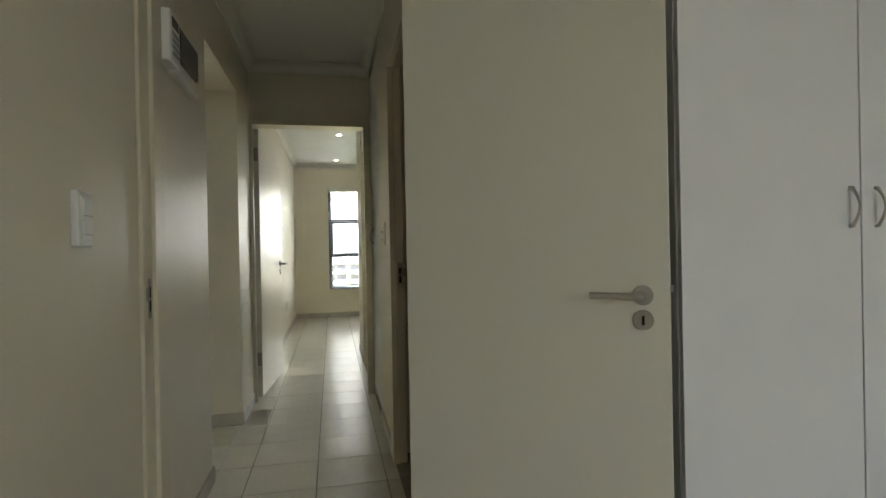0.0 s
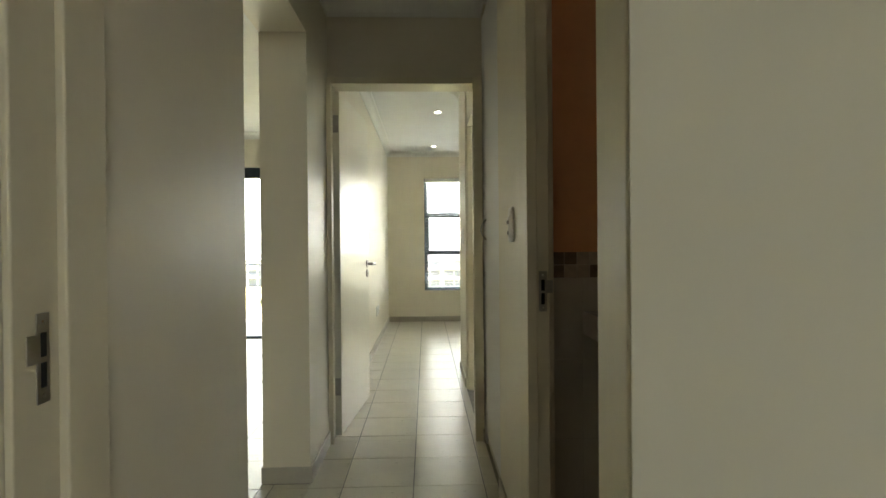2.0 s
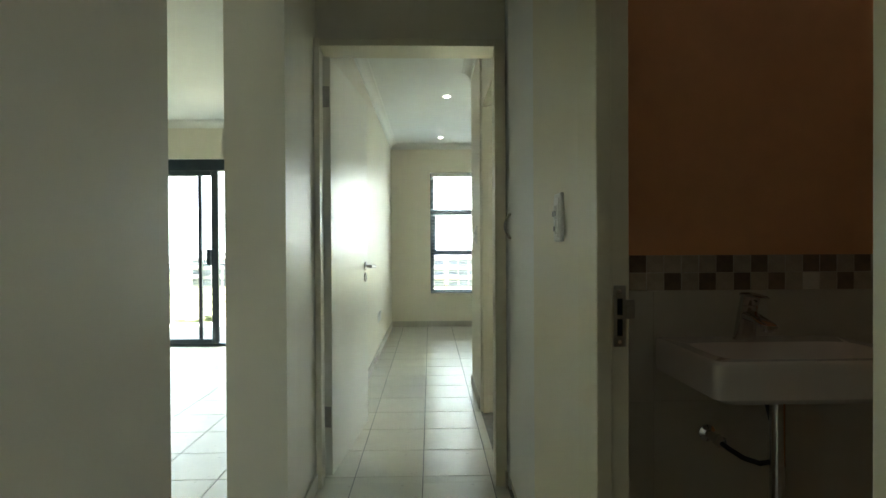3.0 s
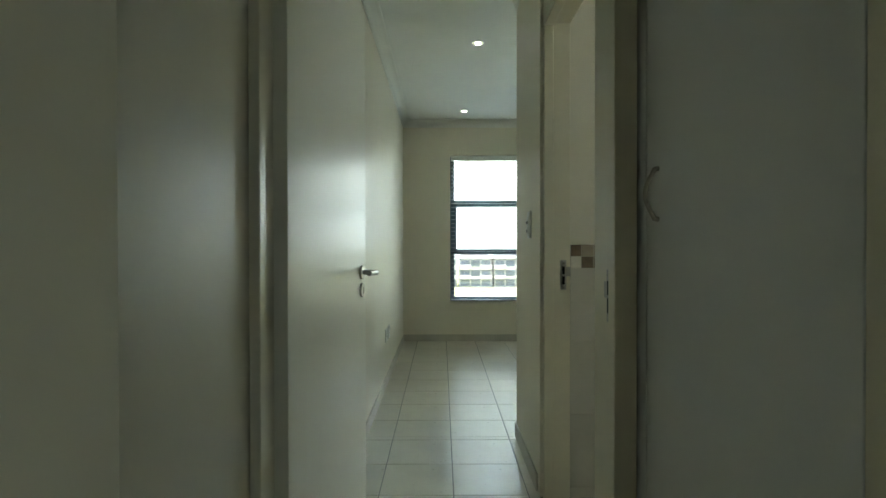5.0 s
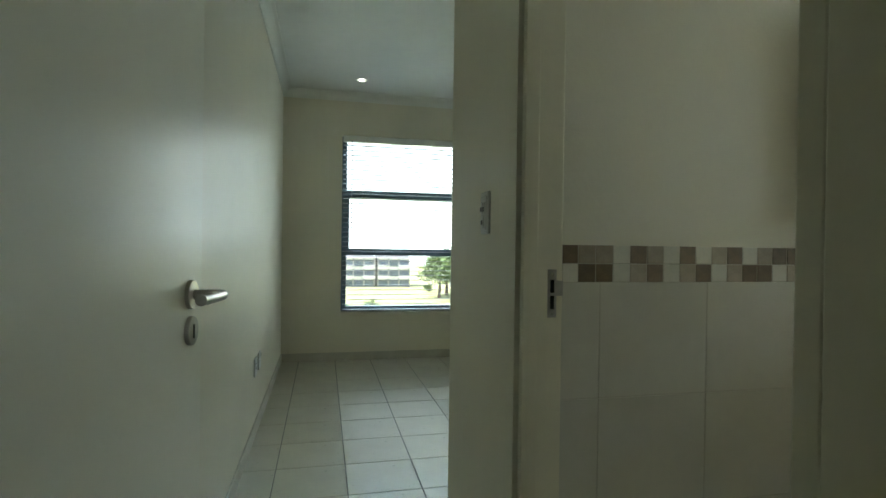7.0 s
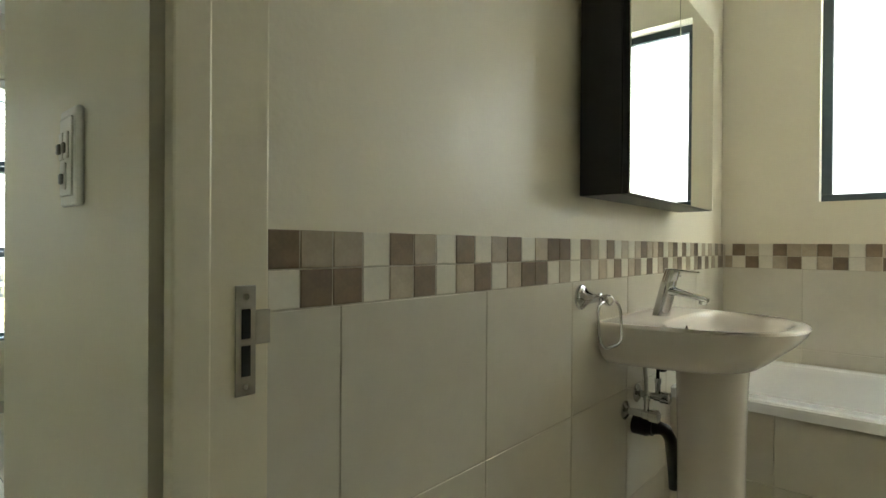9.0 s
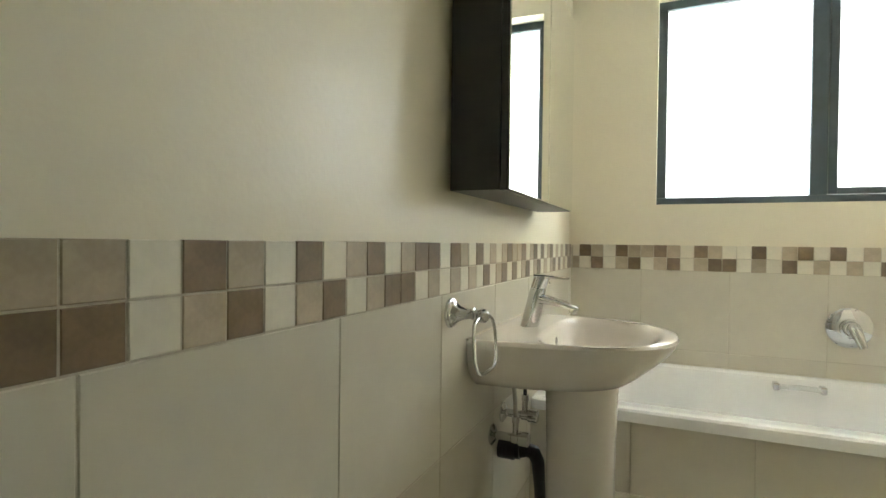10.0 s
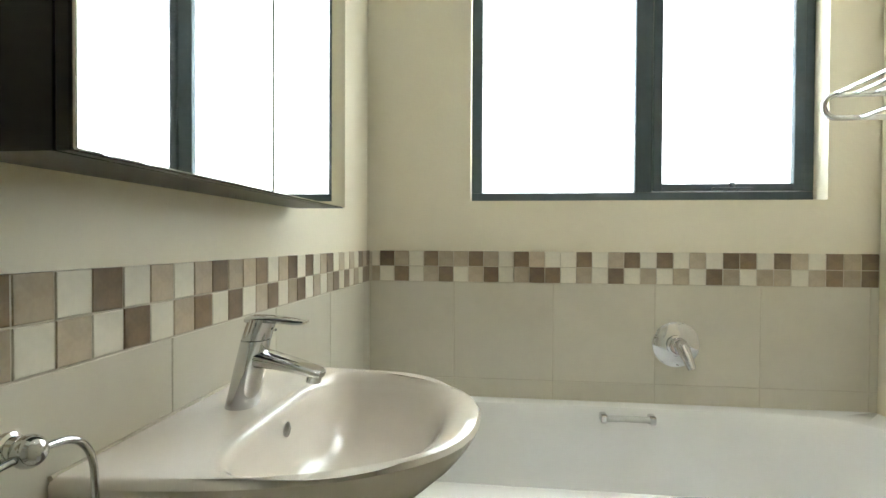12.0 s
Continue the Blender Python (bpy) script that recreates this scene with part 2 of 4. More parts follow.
wall("wall_west", -0.78, LX, -3.2, 9.5, "cream painted plaster wall along the corridor", holes=[(3.39, 4.25, 0, 2.115)])
wall("wall_first_bedroom_north", LX, 3.52, 2.48, 2.60, "cream painted plaster wall around the first door", axis="x", holes=[(LX, RX, 0, DH + 0.04)])
wall("wall_first_bedroom_south", LX, 3.52, -3.4, -3.2, "cream painted plaster wall with a window opening", axis="x", holes=[(1.1, 3.1, 0.6, 2.1)])
# added out of view: keeps bright ground light out of the south window
wall("wall_light_block", -4.0, 9.0, -9.2, -9.0, "unseen wall added to block ground light from the first bedroom", z0=-11.5, z1=3.2, axis="x", material=M_CONC)
wall("wall_first_bedroom_east", 3.52, 3.72, -3.4, 2.6, "cream painted plaster wall of the first bedroom")
wall("wall_corridor_east", RX, 0.42, 2.60, 4.088, "cream painted plaster wall with a light switch", holes=[(2.64, 3.52, 0, DH + 0.04)])
wall("wall_washroom_north", 0.42, 2.5, 3.81, 3.92, "terracotta painted wall above a tiled dado", material=M_TERRA)
wall("wall_washroom_east", 2.4, 2.5, 2.60, 3.81, "terracotta painted wall of the dark washroom", material=M_TERRA)
wall("wall_second_door", LX, 1.05, 4.78, 4.905, "cream painted plaster wall above the second door", axis="x", holes=[(LX, RX, 0, DH + 0.04)])
wall("wall_cupboard_back", 0.95, 1.05, 3.92, 4.78, "cream painted plaster wall behind the cupboard")
wall("wall_bathroom_south", 1.05, XE, YS - 0.12, YS, "cream painted bathroom wall with a towel rack", axis="x")
wall("wall_bathroom_west", 0.31, 0.42, 4.905, YN, "cream painted plaster wall around the bathroom door", holes=[(4.905, YN, 0, DH + 0.04)])
wall("wall_bathroom_north", 0.299, XE, YN + 0.01, 5.93, "cream painted wall above a tiled dado and mosaic band", axis="x")
wall("wall_bathroom_east", XE + 0.01, 2.81, YS - 0.12, 5.93, "cream painted wall with a frosted window above the bath", holes=[(4.387, 5.472, 1.255, 2.10)])
wall("wall_passage_east", 0.299, 0.41, 5.93, 6.528, "cream painted plaster wall with a light switch")
wall("wall_second_bedroom_south", 0.41, 3.3, 6.41, 6.528, "cream painted plaster wall of the second bedroom", axis="x")
wall("wall_second_bedroom_east", 3.3, 3.5, 6.41, 9.5, "cream painted plaster wall of the second bedroom")
wall("wall_second_bedroom_north", -0.78, 3.5, 9.5, 9.7, "cream painted plaster wall with a tall window", axis="x", holes=[(-0.03, 1.77, 0.45, 2.105)])
wall("wall_living_north", -6.0, -0.78, 8.2, 8.4, "cream painted plaster wall with a sliding door", axis="x", holes=[(-4.3, -1.5, 0, 2.08)])
wall("wall_living_west", -6.2, -6.0, -0.2, 8.4, "cream painted plaster wall of the living room")
wall("wall_living_south", -6.0, -0.78, -0.2, 0.0, "cream painted plaster wall of the living room", axis="x")

ceil = bmesh.new()
box(ceil, -6.2, 4.2, -3.4, 9.7, H, H + 0.25)
structure("ceiling", ceil, M_CEIL, "smooth white painted ceiling", "ceiling")


def cornice(name, x0, y0, x1, y1, nx, ny, size=0.075):
    """A coved cornice along a wall line; (nx, ny) points into the room."""
    bm = bmesh.new()
    prof = [(0, 0), (0, -size), (0.008, -size)] + [(0.008 + (size - 0.014) * (1 - math.cos(a)), -size + 0.006 + (size - 0.014) * math.sin(a)) for a in [radians(90 * i / 6) for i in range(7)]] + [(size, -0.006), (size, 0)]
    loft(bm, [[Vector((x + nx * d, y + ny * d, H - 0.001 + h)) for d, h in prof] for x, y in ((x0, y0), (x1, y1))])
    return structure(name, bm, M_CORNICE, "white coved plaster cornice under the ceiling", "cornice")


cornice("cornice_1", LX, 2.62, LX, 4.77, 1, 0)
cornice("cornice_2", RX, 2.62, RX, 4.77, -1, 0)
cornice("cornice_3", LX, 4.78, RX, 4.78, 0, -1)
cornice("cornice_4", LX, 4.91, LX, 9.5, 1, 0)
cornice("cornice_5", LX, 9.5, 3.3, 9.5, 0, -1)
cornice("cornice_6", 0.299, 5.9, 0.299, 6.528, -1, 0)
cornice("cornice_7", 0.30, 6.528, 3.3, 6.528, 0, 1)
cornice("cornice_8", -6.0, 8.2, -0.78, 8.2, 0, -1)
cornice("cornice_9", LX, -3.2, LX, 2.47, 1, 0)


def skirting(name, x0, x1, y0, y1):
    return structure(name, B(x0, x1, y0, y1, 0.001, 0.078, 0.0025, 1), M_SKIRT, "beige ceramic skirting tile along the wall", "skirting")


SK = 0.010
skirting("baseboard_1", LX, LX + SK, 2.66, 3.39)
skirting("baseboard_2", -0.78, LX + SK, 4.24, 4.25)
skirting("baseboard_3", LX, LX + SK, 4.251, 4.72)
skirting("baseboard_4", RX - SK, RX, 3.518, 4.088)
skirting("baseboard_5", LX, LX + SK, 5.68, 9.49)
skirting("baseboard_6", LX, 3.3, 9.49, 9.5)
skirting("baseboard_7", 0.299 - SK, 0.299, 5.86, 6.538)
skirting("baseboard_8", 0.299, 3.3, 6.528, 6.538)
skirting("baseboard_9", LX, LX + SK, -3.2, 2.43)
skirting("baseboard_10", -6.0, -4.3, 8.19, 8.2)
skirting("baseboard_11", -0.79, -0.78, 4.25, 8.19)
skirting("baseboard_12", RX - SK, RX, 4.70, 4.72)
skirting("baseboard_13", -0.78, LX + SK, 3.39, 3.40)


# ---- door frames, leaves and fittings ----
def strike_plate(parent, place, lip, normal):
    """Steel strike plate on a jamb: lip and normal are unit vectors."""
    lip, normal = Vector(lip), Vector(normal)
    m = Matrix.Translation(place) @ Matrix((lip, Vector((0, 0, 1)), normal)).transposed().to_4x4()
    plate = box(bmesh.new(), -0.0125, 0.0125, -0.063, 0.063, 0.0002, 0.0022, 0.0006, 1)
    box(plate, 0.011, 0.031, -0.006, 0.034, 0.0004, 0.0024, 0.0006, 1)
    plate.transform(m)
    p = part("strike_plate", plate, M_STEEL, parent, "brushed steel strike plate")
    for z0, z1 in ((0.002, 0.036), (-0.041, -0.006)):
        h = box(bmesh.new(), -0.0055, 0.0055, z0, z1, 0.0024, 0.0030)
        h.transform(m)
        part("latch_hole", h, M_HOLE, p)
    for z in (0.05, -0.053):
        s = lathe([(0.0035, 0.002), (0.0035, 0.0032), (0.002, 0.0036)], m @ Matrix.Translation((0, z, 0)), 12)
        part("screw", s, M_CHROME, p, "", True)


def door_frame(name, axis, a0, a1, b_stop, b_mid, b_end, label):
    """Frame across the opening a0..a1; the stop runs b_stop..b_mid, the rebate b_mid..b_end."""
    f = thing(name, label, "door frame", kind="structure")
    lo, hi = (LX + 0.001, RX - 0.001) if axis == "x" else (a0 - 0.04, a1 + 0.014)
    if name == "door_frame_3":
        lo, hi = a0 - 0.035, a1 + 0.022
    if name == "door_frame_4":
        lo, hi = 2.645, 3.516

    def add(nm, a, b, c, d, z0, z1):
        c, d = min(c, d), max(c, d)
        bm = B(a, b, c, d, z0, z1, 0.003) if axis == "x" else B(c, d, a, b, z0, z1, 0.003)
        part(nm, bm, M_FRAME, f)

    for e0, e1, s in ((lo, a0, 1), (a1, hi, -1)):
        add("jamb", e0 if s > 0 else e0 + 0.012, e1 - 0.012 if s > 0 else e1, b_mid, b_end, 0.0, DH + 0.035)
        add("stop", e0, e1, b_stop, b_mid, 0.0, DH + 0.035)
    add("head", a0 - 0.012, a1 + 0.012, b_mid, b_end, DH + 0.012, DH + 0.035)
    add("head_stop", a0, a1, b_stop, b_mid, DH, DH + 0.035)
    return f


f1 = door_frame("door_frame_1", "x", -0.535, 0.295, 2.65, 2.55, 2.46, "cream painted frame of the first bedroom door")
strike_plate(f1, (-0.547, 2.514, 0.957), (0, -1, 0), (1, 0, 0))
f2 = door_frame("door_frame_2", "x", -0.533, 0.262, 4.725, 4.77, 4.92, "cream painted frame of the second bedroom door")
strike_plate(f2, (0.274, 4.80, 0.968), (0, 1, 0), (-1, 0, 0))
f3 = door_frame("door_frame_3", "y", 4.985, 5.782, 0.309, 0.350, 0.424, "cream painted frame of the bathroom door")
strike_plate(f3, (0.394, 5.794, 0.962), (1, 0, 0), (0, -1, 0))
f4 = door_frame("door_frame_4", "y", 2.712, 3.38, 0.303, 0.335, 0.375, "cream painted frame of the dark washroom door")
strike_plate(f4, (0.3545, 3.392, 0.965), (1, 0, 0), (0, -1, 0))


def lever(parent, x, z, y, s):
    """Lever handle with round roses on the face at local y; s is the outward side."""
    a = AX["+y"] if s > 0 else AX["-y"]
    h = part("lever_handle", tube([(x, y + s * 0.003, z), (x, y + s * 0.052, z)] + arc((x - 0.010, y + s * 0.052, z), 0.010, 0, 90, 4, (1, 0, 0), (0, s, 0))[1:] + [(x - 0.135, y + s * 0.063, z + 0.003)], 0.0098, 16), M_STEEL, parent, "brushed steel lever handle", True)
    part("rose", lathe([(0.0275, 0.0), (0.0275, 0.007), (0.026, 0.0085), (0.012, 0.009)], Matrix.Translation((x, y, z)) @ a), M_STEEL, h, "", True)
    k = part("keyhole_rose", lathe([(0.0275, 0.0), (0.0275, 0.007), (0.026, 0.0085)], Matrix.Translation((x, y, z - 0.068)) @ a), M_STEEL, parent, "round brushed steel keyhole rose", True)
    part("keyhole", B(x - 0.0035, x + 0.0035, min(y + s * 0.0086, y + s * 0.0094), max(y + s * 0.0086, y + s * 0.0094), z - 0.082, z - 0.056), M_HOLE, k)


def door(name, m, width, s, label, hz=0.985, inset=0.07):
    """Flush leaf: local x from the hinge; the seen face is at local y = 0, and its body lies towards s."""
    d = thing(name, label, "door", m, kind="structure")
    part("leaf", B(0, width, min(0, s * 0.04), max(0, s * 0.04), 0.008, DH - 0.004, 0.0025), M_DOOR, d)
    lever(d, width - inset, hz, 0, -s)
    lever(d, width - inset, hz, s * 0.04, s)
    part("lock_face", B(width - 0.0005, width + 0.0012, s * 0.02 - 0.009, s * 0.02 + 0.009, 0.86, 1.06, 0.0005, 1), M_STEEL, d, "steel lock face plate")
    part("latch", B(width, width + 0.009, s * 0.02 - 0.006, s * 0.02 + 0.006, 0.965, 0.985, 0.002, 1), M_STEEL, d)
    for z in (0.29, 1.825):
        h = part("hinge", B(-0.0028, 0.0003, min(s * 0.004, s * 0.038), max(s * 0.004, s * 0.038), z - 0.05, z + 0.05, 0.0005, 1), M_STEEL, d, "steel butt hinge", False)
        part("hinge_knuckle", lathe([(0.006, -0.05), (0.006, 0.05)], Matrix.Translation((-0.004, s * 0.043, z)), 12), M_STEEL, h, "", True)
    return d


door("door_1", pose(0.256, 2.437, 0, 0, 0, -35.0), 0.80, 1, "white flush bedroom door standing wide open", 0.957)
door("door_2", pose(-0.508, 4.853, 0, 0, 0, 84.4), 0.80, 1, "white flush bedroom door open against the wall")
door("door_3", pose(0.455, 4.985, 0, 0, 0, 1.9), 0.815, -1, "white flush bathroom door open against the wall", 0.985, 0.045)


# ---- cupboards ----
def bow_handle(parent, m):
    """Curved bow handle, standing along local z, out along local -y."""
    pts = [(0, 0, -0.052), (0, -0.008, -0.051)] + [(0, -0.008 - 0.020 * math.sin(math.pi * i / 10), -0.050 + 0.100 * i / 10) for i in range(1, 10)] + [(0, -0.008, 0.051), (0, 0, 0.052)]
    bm = tube(pts, [0.0055, 0.0055] + [0.0042] * 9 + [0.0055, 0.0055], 10)
    bm.transform(m)
    return part("bow_handle", bm, M_SATIN, parent, "satin metal bow handle", True)


c1 = thing("linen_cupboard", "white built-in linen cupboard beside the second door", "cupboard", pose(0.338, 4.094, 0))
part("carcass", B(0.002, 0.60, 0.0, 0.676, 0.0, H - 0.09, 0.002), M_CUP, c1)
cd = part("cupboard_door", B(-0.017, 0.0, 0.004, 0.596, 0.06, H - 0.10, 0.002), M_CUP, c1, "plain white melamine door")
bow_handle(cd, Matrix.Translation((-0.017, 0.534, 1.195)) @ Matrix.Rotation(radians(-90), 4, "Z"))
part("end_panel", B(-0.018, 0.0, 0.599, 0.684, 0.0, H - 0.09, 0.002), M_CUP, c1)
part("plinth", B(-0.008, 0.0, 0.002, 0.596, 0.001, 0.056, 0.001), M_SKIRT, c1)

for i in range(2):
    w = 0.632
    c = thing("wardrobe", "white built-in wardrobe behind the open bedroom door", "wardrobe", pose(0.982 + i * 2 * w, 2.048, 0), "wardrobes in the first bedroom")
    part("carcass", B(0.0, 2 * w - 0.002, 0.0, 0.43, 0.0, H - 0.01, 0.002), M_CUP, c)
    for k in range(2):
        dd = part("wardrobe_door", B(k * w + 0.003, k * w + w - 0.003, -0.018, 0.0, 0.07, H - 0.03, 0.002), M_CUP, c, "plain white melamine door")
        bow_handle(dd, Matrix.Translation((w - 0.042 if k == 0 else w + 0.055, -0.018, 1.2)) @ Matrix.Scale(1.13, 4))


# ---- electrical fittings ----
def switch_plate(name, m, label, depth=0.010, wide=False):
    """Plate in local x-z, facing -y."""
    t = thing(name, label, "light switch", m)
    part("plate", B(-0.037, 0.037, -depth, 0.0, -0.065, 0.065, 0.004), M_PLASTIC, t)
    f = -depth
    part("cover_ridge", B(-0.026, 0.026, f - 0.003, f, -0.052, 0.052, 0.0025), M_PLASTIC, t)
    spots = [(-0.011, 0.014), (0.011, 0.014), (0.0, -0.026)] if not wide else [(0.0, 0.026), (0.0, -0.018)]
    for x, z in spots:
        w = 0.022 if wide else 0.0085
        k = part("rocker", B(x - w, x + w, f - 0.006, f - 0.003, z - 0.018, z + 0.018, 0.0015), M_PLASTIC, t)
        if not wide:
            part("dolly", B(x - 0.0045, x + 0.0045, f - 0.010, f - 0.0055, z - 0.011, z + 0.003, 0.0015, 1), M_GREY, k, "small grey toggle")
        else:
            part("rocker_gap", B(x - w, x + w, f - 0.0064, f - 0.0059, z - 0.0205, z - 0.0188), M_GREY, k)
    return t


switch_plate("light_switch", pose(LX, 2.075, 1.182, 0, 0, 90), "white plastic light switch beside the first door", 0.018, True)
switch_plate("light_switch", pose(RX, 3.72, 1.185, 0, 0, -90), "white plastic light switch on the corridor wall")
switch_plate("light_switch", pose(0.299, 6.065, 1.186, 0, 0, -90), "white plastic light switch with two rockers")
for y in (7.62, 7.80):
    t = thing("wall_socket", "white plastic wall socket above the skirting", "socket", pose(LX, y, 0.39, 0, 0, 90), "sockets by the bedroom window")
    part("plate", B(-0.05, 0.05, -0.009, 0, -0.05, 0.05, 0.003), M_PLASTIC, t)
    for dx, dz in ((0, 0.016), (-0.012, -0.008), (0.012, -0.008)):
        part("socket_hole", lathe([(0.004, 0.0088), (0.004, 0.0094)], Matrix.Translation((dx, 0, dz)) @ AX["-y"], 10), M_HOLE, t)
    part("toggle", B(0.026, 0.036, -0.013, -0.008, 0.018, 0.036, 0.001, 1), M_PLASTIC, t)

db = thing("distribution_board", "white electrical distribution board with smoked cover", "distribution board", pose(LX, 0, 0))
part("back_plate", B(0.0, 0.014, 2.785, 3.15, 1.755, 1.975, 0.006), M_PLASTIC, db)
part("smoked_cover", B(0.014, 0.032, 2.85, 3.135, 1.822, 1.955, 0.012, 3), M_SMOKE, db, "dark smoked plastic cover")
part("lower_flap", B(0.014, 0.026, 2.80, 3.145, 1.757, 1.782, 0.004), M_PLASTIC, db)
mt = thing("electricity_meter", "white keypad electricity meter on the corridor wall", "meter", pose(LX, 0, 0))
part("mounting_plate", B(0.0, 0.008, 2.662, 2.778, 1.765, 1.935, 0.002), M_PLASTIC, mt)
part("case", B(0.008, 0.05, 2.66, 2.78, 1.76, 1.94, 0.008), M_PLASTIC, mt)
part("display", B(0.049, 0.0515, 2.68, 2.76, 1.885, 1.92, 0.001), M_SMOKE, mt, "dark display window")
for row in range(4):
    for k in range(3):
        part("key", B(0.049, 0.053, 2.682 + k * 0.028, 2.702 + k * 0.028, 1.785 + row * 0.023, 1.80 + row * 0.023, 0.001, 1), M_GREY, mt)

# the fitting at (1.3, 3.2) is added to go with the washroom fill lamp
for x, y in ((0.127, 7.20), (0.11, 9.06), (2.0, 7.2), (2.0, 9.06), (1.3, 3.2), (1.55, 4.85), (2.2, 4.85)):
    d = thing("downlight", "round recessed ceiling downlight, switched on", "downlight", pose(x, y, H), "ceiling downlights")
    part("rim", lathe([(0.030, -0.001), (0.042, -0.001), (0.043, -0.004), (0.040, -0.007), (0.031, -0.005)], None, 28), M_CHROME, d, "polished metal rim", True)
    part("lens", lathe([(0.030, -0.003), (0.022, -0.0055), (0.003, -0.006)], None, 24), M_LAMP, d, "glowing lens", True)

# ---- second bedroom window with blind ----
w1 = thing("window_1", "tall dark aluminium window with three panes", "window", kind="structure")
wx0, wx1, wz0, wz1, wy = -0.03, 1.77, 0.45, 2.105, 9.60
for a, b, c, d in ((wx0, wx1, wz0, wz0 + 0.045), (wx0, wx1, wz1 - 0.045, wz1), (wx0, wx0 + 0.05, wz0 + 0.045, wz1 - 0.045), (wx1 - 0.05, wx1, wz0 + 0.045, wz1 - 0.045), (wx0 + 0.05, wx1 - 0.05, 0.98, 1.045), (wx0 + 0.05, wx1 - 0.05, 1.53, 1.60)):
    part("window_frame", B(a, b, wy, wy + 0.055, c, d, 0.003), M_ALU, w1)
for c, d in ((wz0 + 0.045, 0.98), (1.045, 1.53), (1.60, wz1 - 0.045)):
    g = part("pane", B(wx0 + 0.045, wx1 - 0.045, wy + 0.025, wy + 0.031, c - 0.005, d + 0.005), M_GLASS, w1, "clear window glass")
    g.visible_shadow = False
for a, b in ((wx0 + 0.05, wx0 + 0.075), (wx1 - 0.075, wx1 - 0.05)):
    part("sash_stile", B(a, b, wy + 0.004, wy + 0.045, 1.045, 1.53, 0.002), M_ALU, w1)
part("window_sill", B(wx0, wx1, 9.485, 9.60, 0.427, 0.45, 0.003), M_WALL, w1)

bl = thing("venetian_blind", "venetian blind lowered with open slats, darkened to look backlit", "blind")
part("headrail", B(wx0 + 0.01, wx1 - 0.01, 9.515, 9.57, 2.045, 2.10, 0.003), M_PLASTIC, bl)
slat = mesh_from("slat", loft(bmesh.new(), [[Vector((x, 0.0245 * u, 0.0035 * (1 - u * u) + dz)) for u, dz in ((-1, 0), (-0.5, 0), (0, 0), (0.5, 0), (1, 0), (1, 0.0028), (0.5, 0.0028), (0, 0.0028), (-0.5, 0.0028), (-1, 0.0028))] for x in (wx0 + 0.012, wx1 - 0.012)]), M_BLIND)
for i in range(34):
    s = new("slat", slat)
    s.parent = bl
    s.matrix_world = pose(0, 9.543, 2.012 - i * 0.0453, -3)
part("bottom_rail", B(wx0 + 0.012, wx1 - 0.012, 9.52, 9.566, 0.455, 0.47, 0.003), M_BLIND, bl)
for x in (0.16, 0.87, 1.58):
    part("ladder_cord", tube([(x, 9.517, 0.465), (x, 9.517, 2.05)], 0.0012, 6), M_BLIND, bl)
part("wand", tube([(0.06, 9.508, 1.2), (0.06, 9.51, 2.05)], 0.004, 8), M_BLIND, bl)

# ---- first bedroom window, behind the walker ----
w3 = thing("window_3", "dark aluminium bedroom window", "window", kind="structure")
for a, b, c, d in ((1.1, 3.1, 0.6, 0.65), (1.1, 3.1, 2.05, 2.1), (1.1, 1.15, 0.65, 2.05), (3.05, 3.1, 0.65, 2.05), (2.08, 2.13, 0.65, 2.05)):
    part("window_frame", B(a, b, -3.36, -3.31, c, d, 0.003), M_ALU, w3)

# ---- living room sliding door and balcony ----
sd = thing("sliding_door", "dark aluminium sliding glass door to the balcony", "sliding door", kind="structure")
for a, b, c, d, e, f in ((-4.3, -1.5, 8.25, 8.35, 1.955, 2.08), (-4.3, -1.5, 8.25, 8.35, 0.0, 0.03), (-4.3, -4.24, 8.25, 8.35, 0.03, 1.955), (-1.56, -1.5, 8.25, 8.35, 0.03, 1.955)):
    part("outer_frame", B(a, b, c, d, e, f, 0.003), M_ALU, sd)
for x0, x1, y in ((-4.24, -2.40, 8.262), (-3.45, -2.60, 8.305)):
    pn = part("sash", B(x1 - 0.04 if x1 < -2.5 else x1 - 0.075, x1, y, y + 0.035, 0.03, 1.955, 0.003), M_ALU, sd)
    part("sash_rail", B(x0, x1 - 0.08, y, y + 0.035, 0.03, 0.075, 0.003), M_ALU, pn)
    part("sash_rail", B(x0, x1 - 0.08, y, y + 0.035, 1.90, 1.955, 0.003), M_ALU, pn)
    g = part("pane", B(x0, x1 - 0.04, y + 0.014, y + 0.020, 0.07, 1.905), M_GLASS, pn, "clear door glass")
    g.visible_shadow = False
part("pull_handle", B(-2.515, -2.47, 8.222, 8.262, 0.90, 1.08, 0.006), M_ALU, sd, "dark pull handle")
structure("balcony_floor", B(-6.2, -0.8, 8.4, 10.3, -0.25, -0.03, 0.004), M_CONC, "pale concrete balcony slab", "balcony")
br = thing("balcony_railing", "dark metal balcony railing with horizontal bars", "railing", pose(0, 10.15, -0.03))
for i in range(6):
    part("post", B(-5.9 + i * 1.0, -5.86 + i * 1.0, -0.02, 0.02, 0.0, 0.88, 0.003), M_ALU, br)
for k in range(7):
    part("bar", tube([(-6.1, -0.03, 0.12 + k * 0.105), (-0.85, -0.03, 0.12 + k * 0.105)], 0.005, 8), M_ALU, br, "", True)
part("top_rail", tube([(-6.1, 0, 0.88), (-0.85, 0, 0.88)], 0.014, 12), M_ALU, br, "", True)

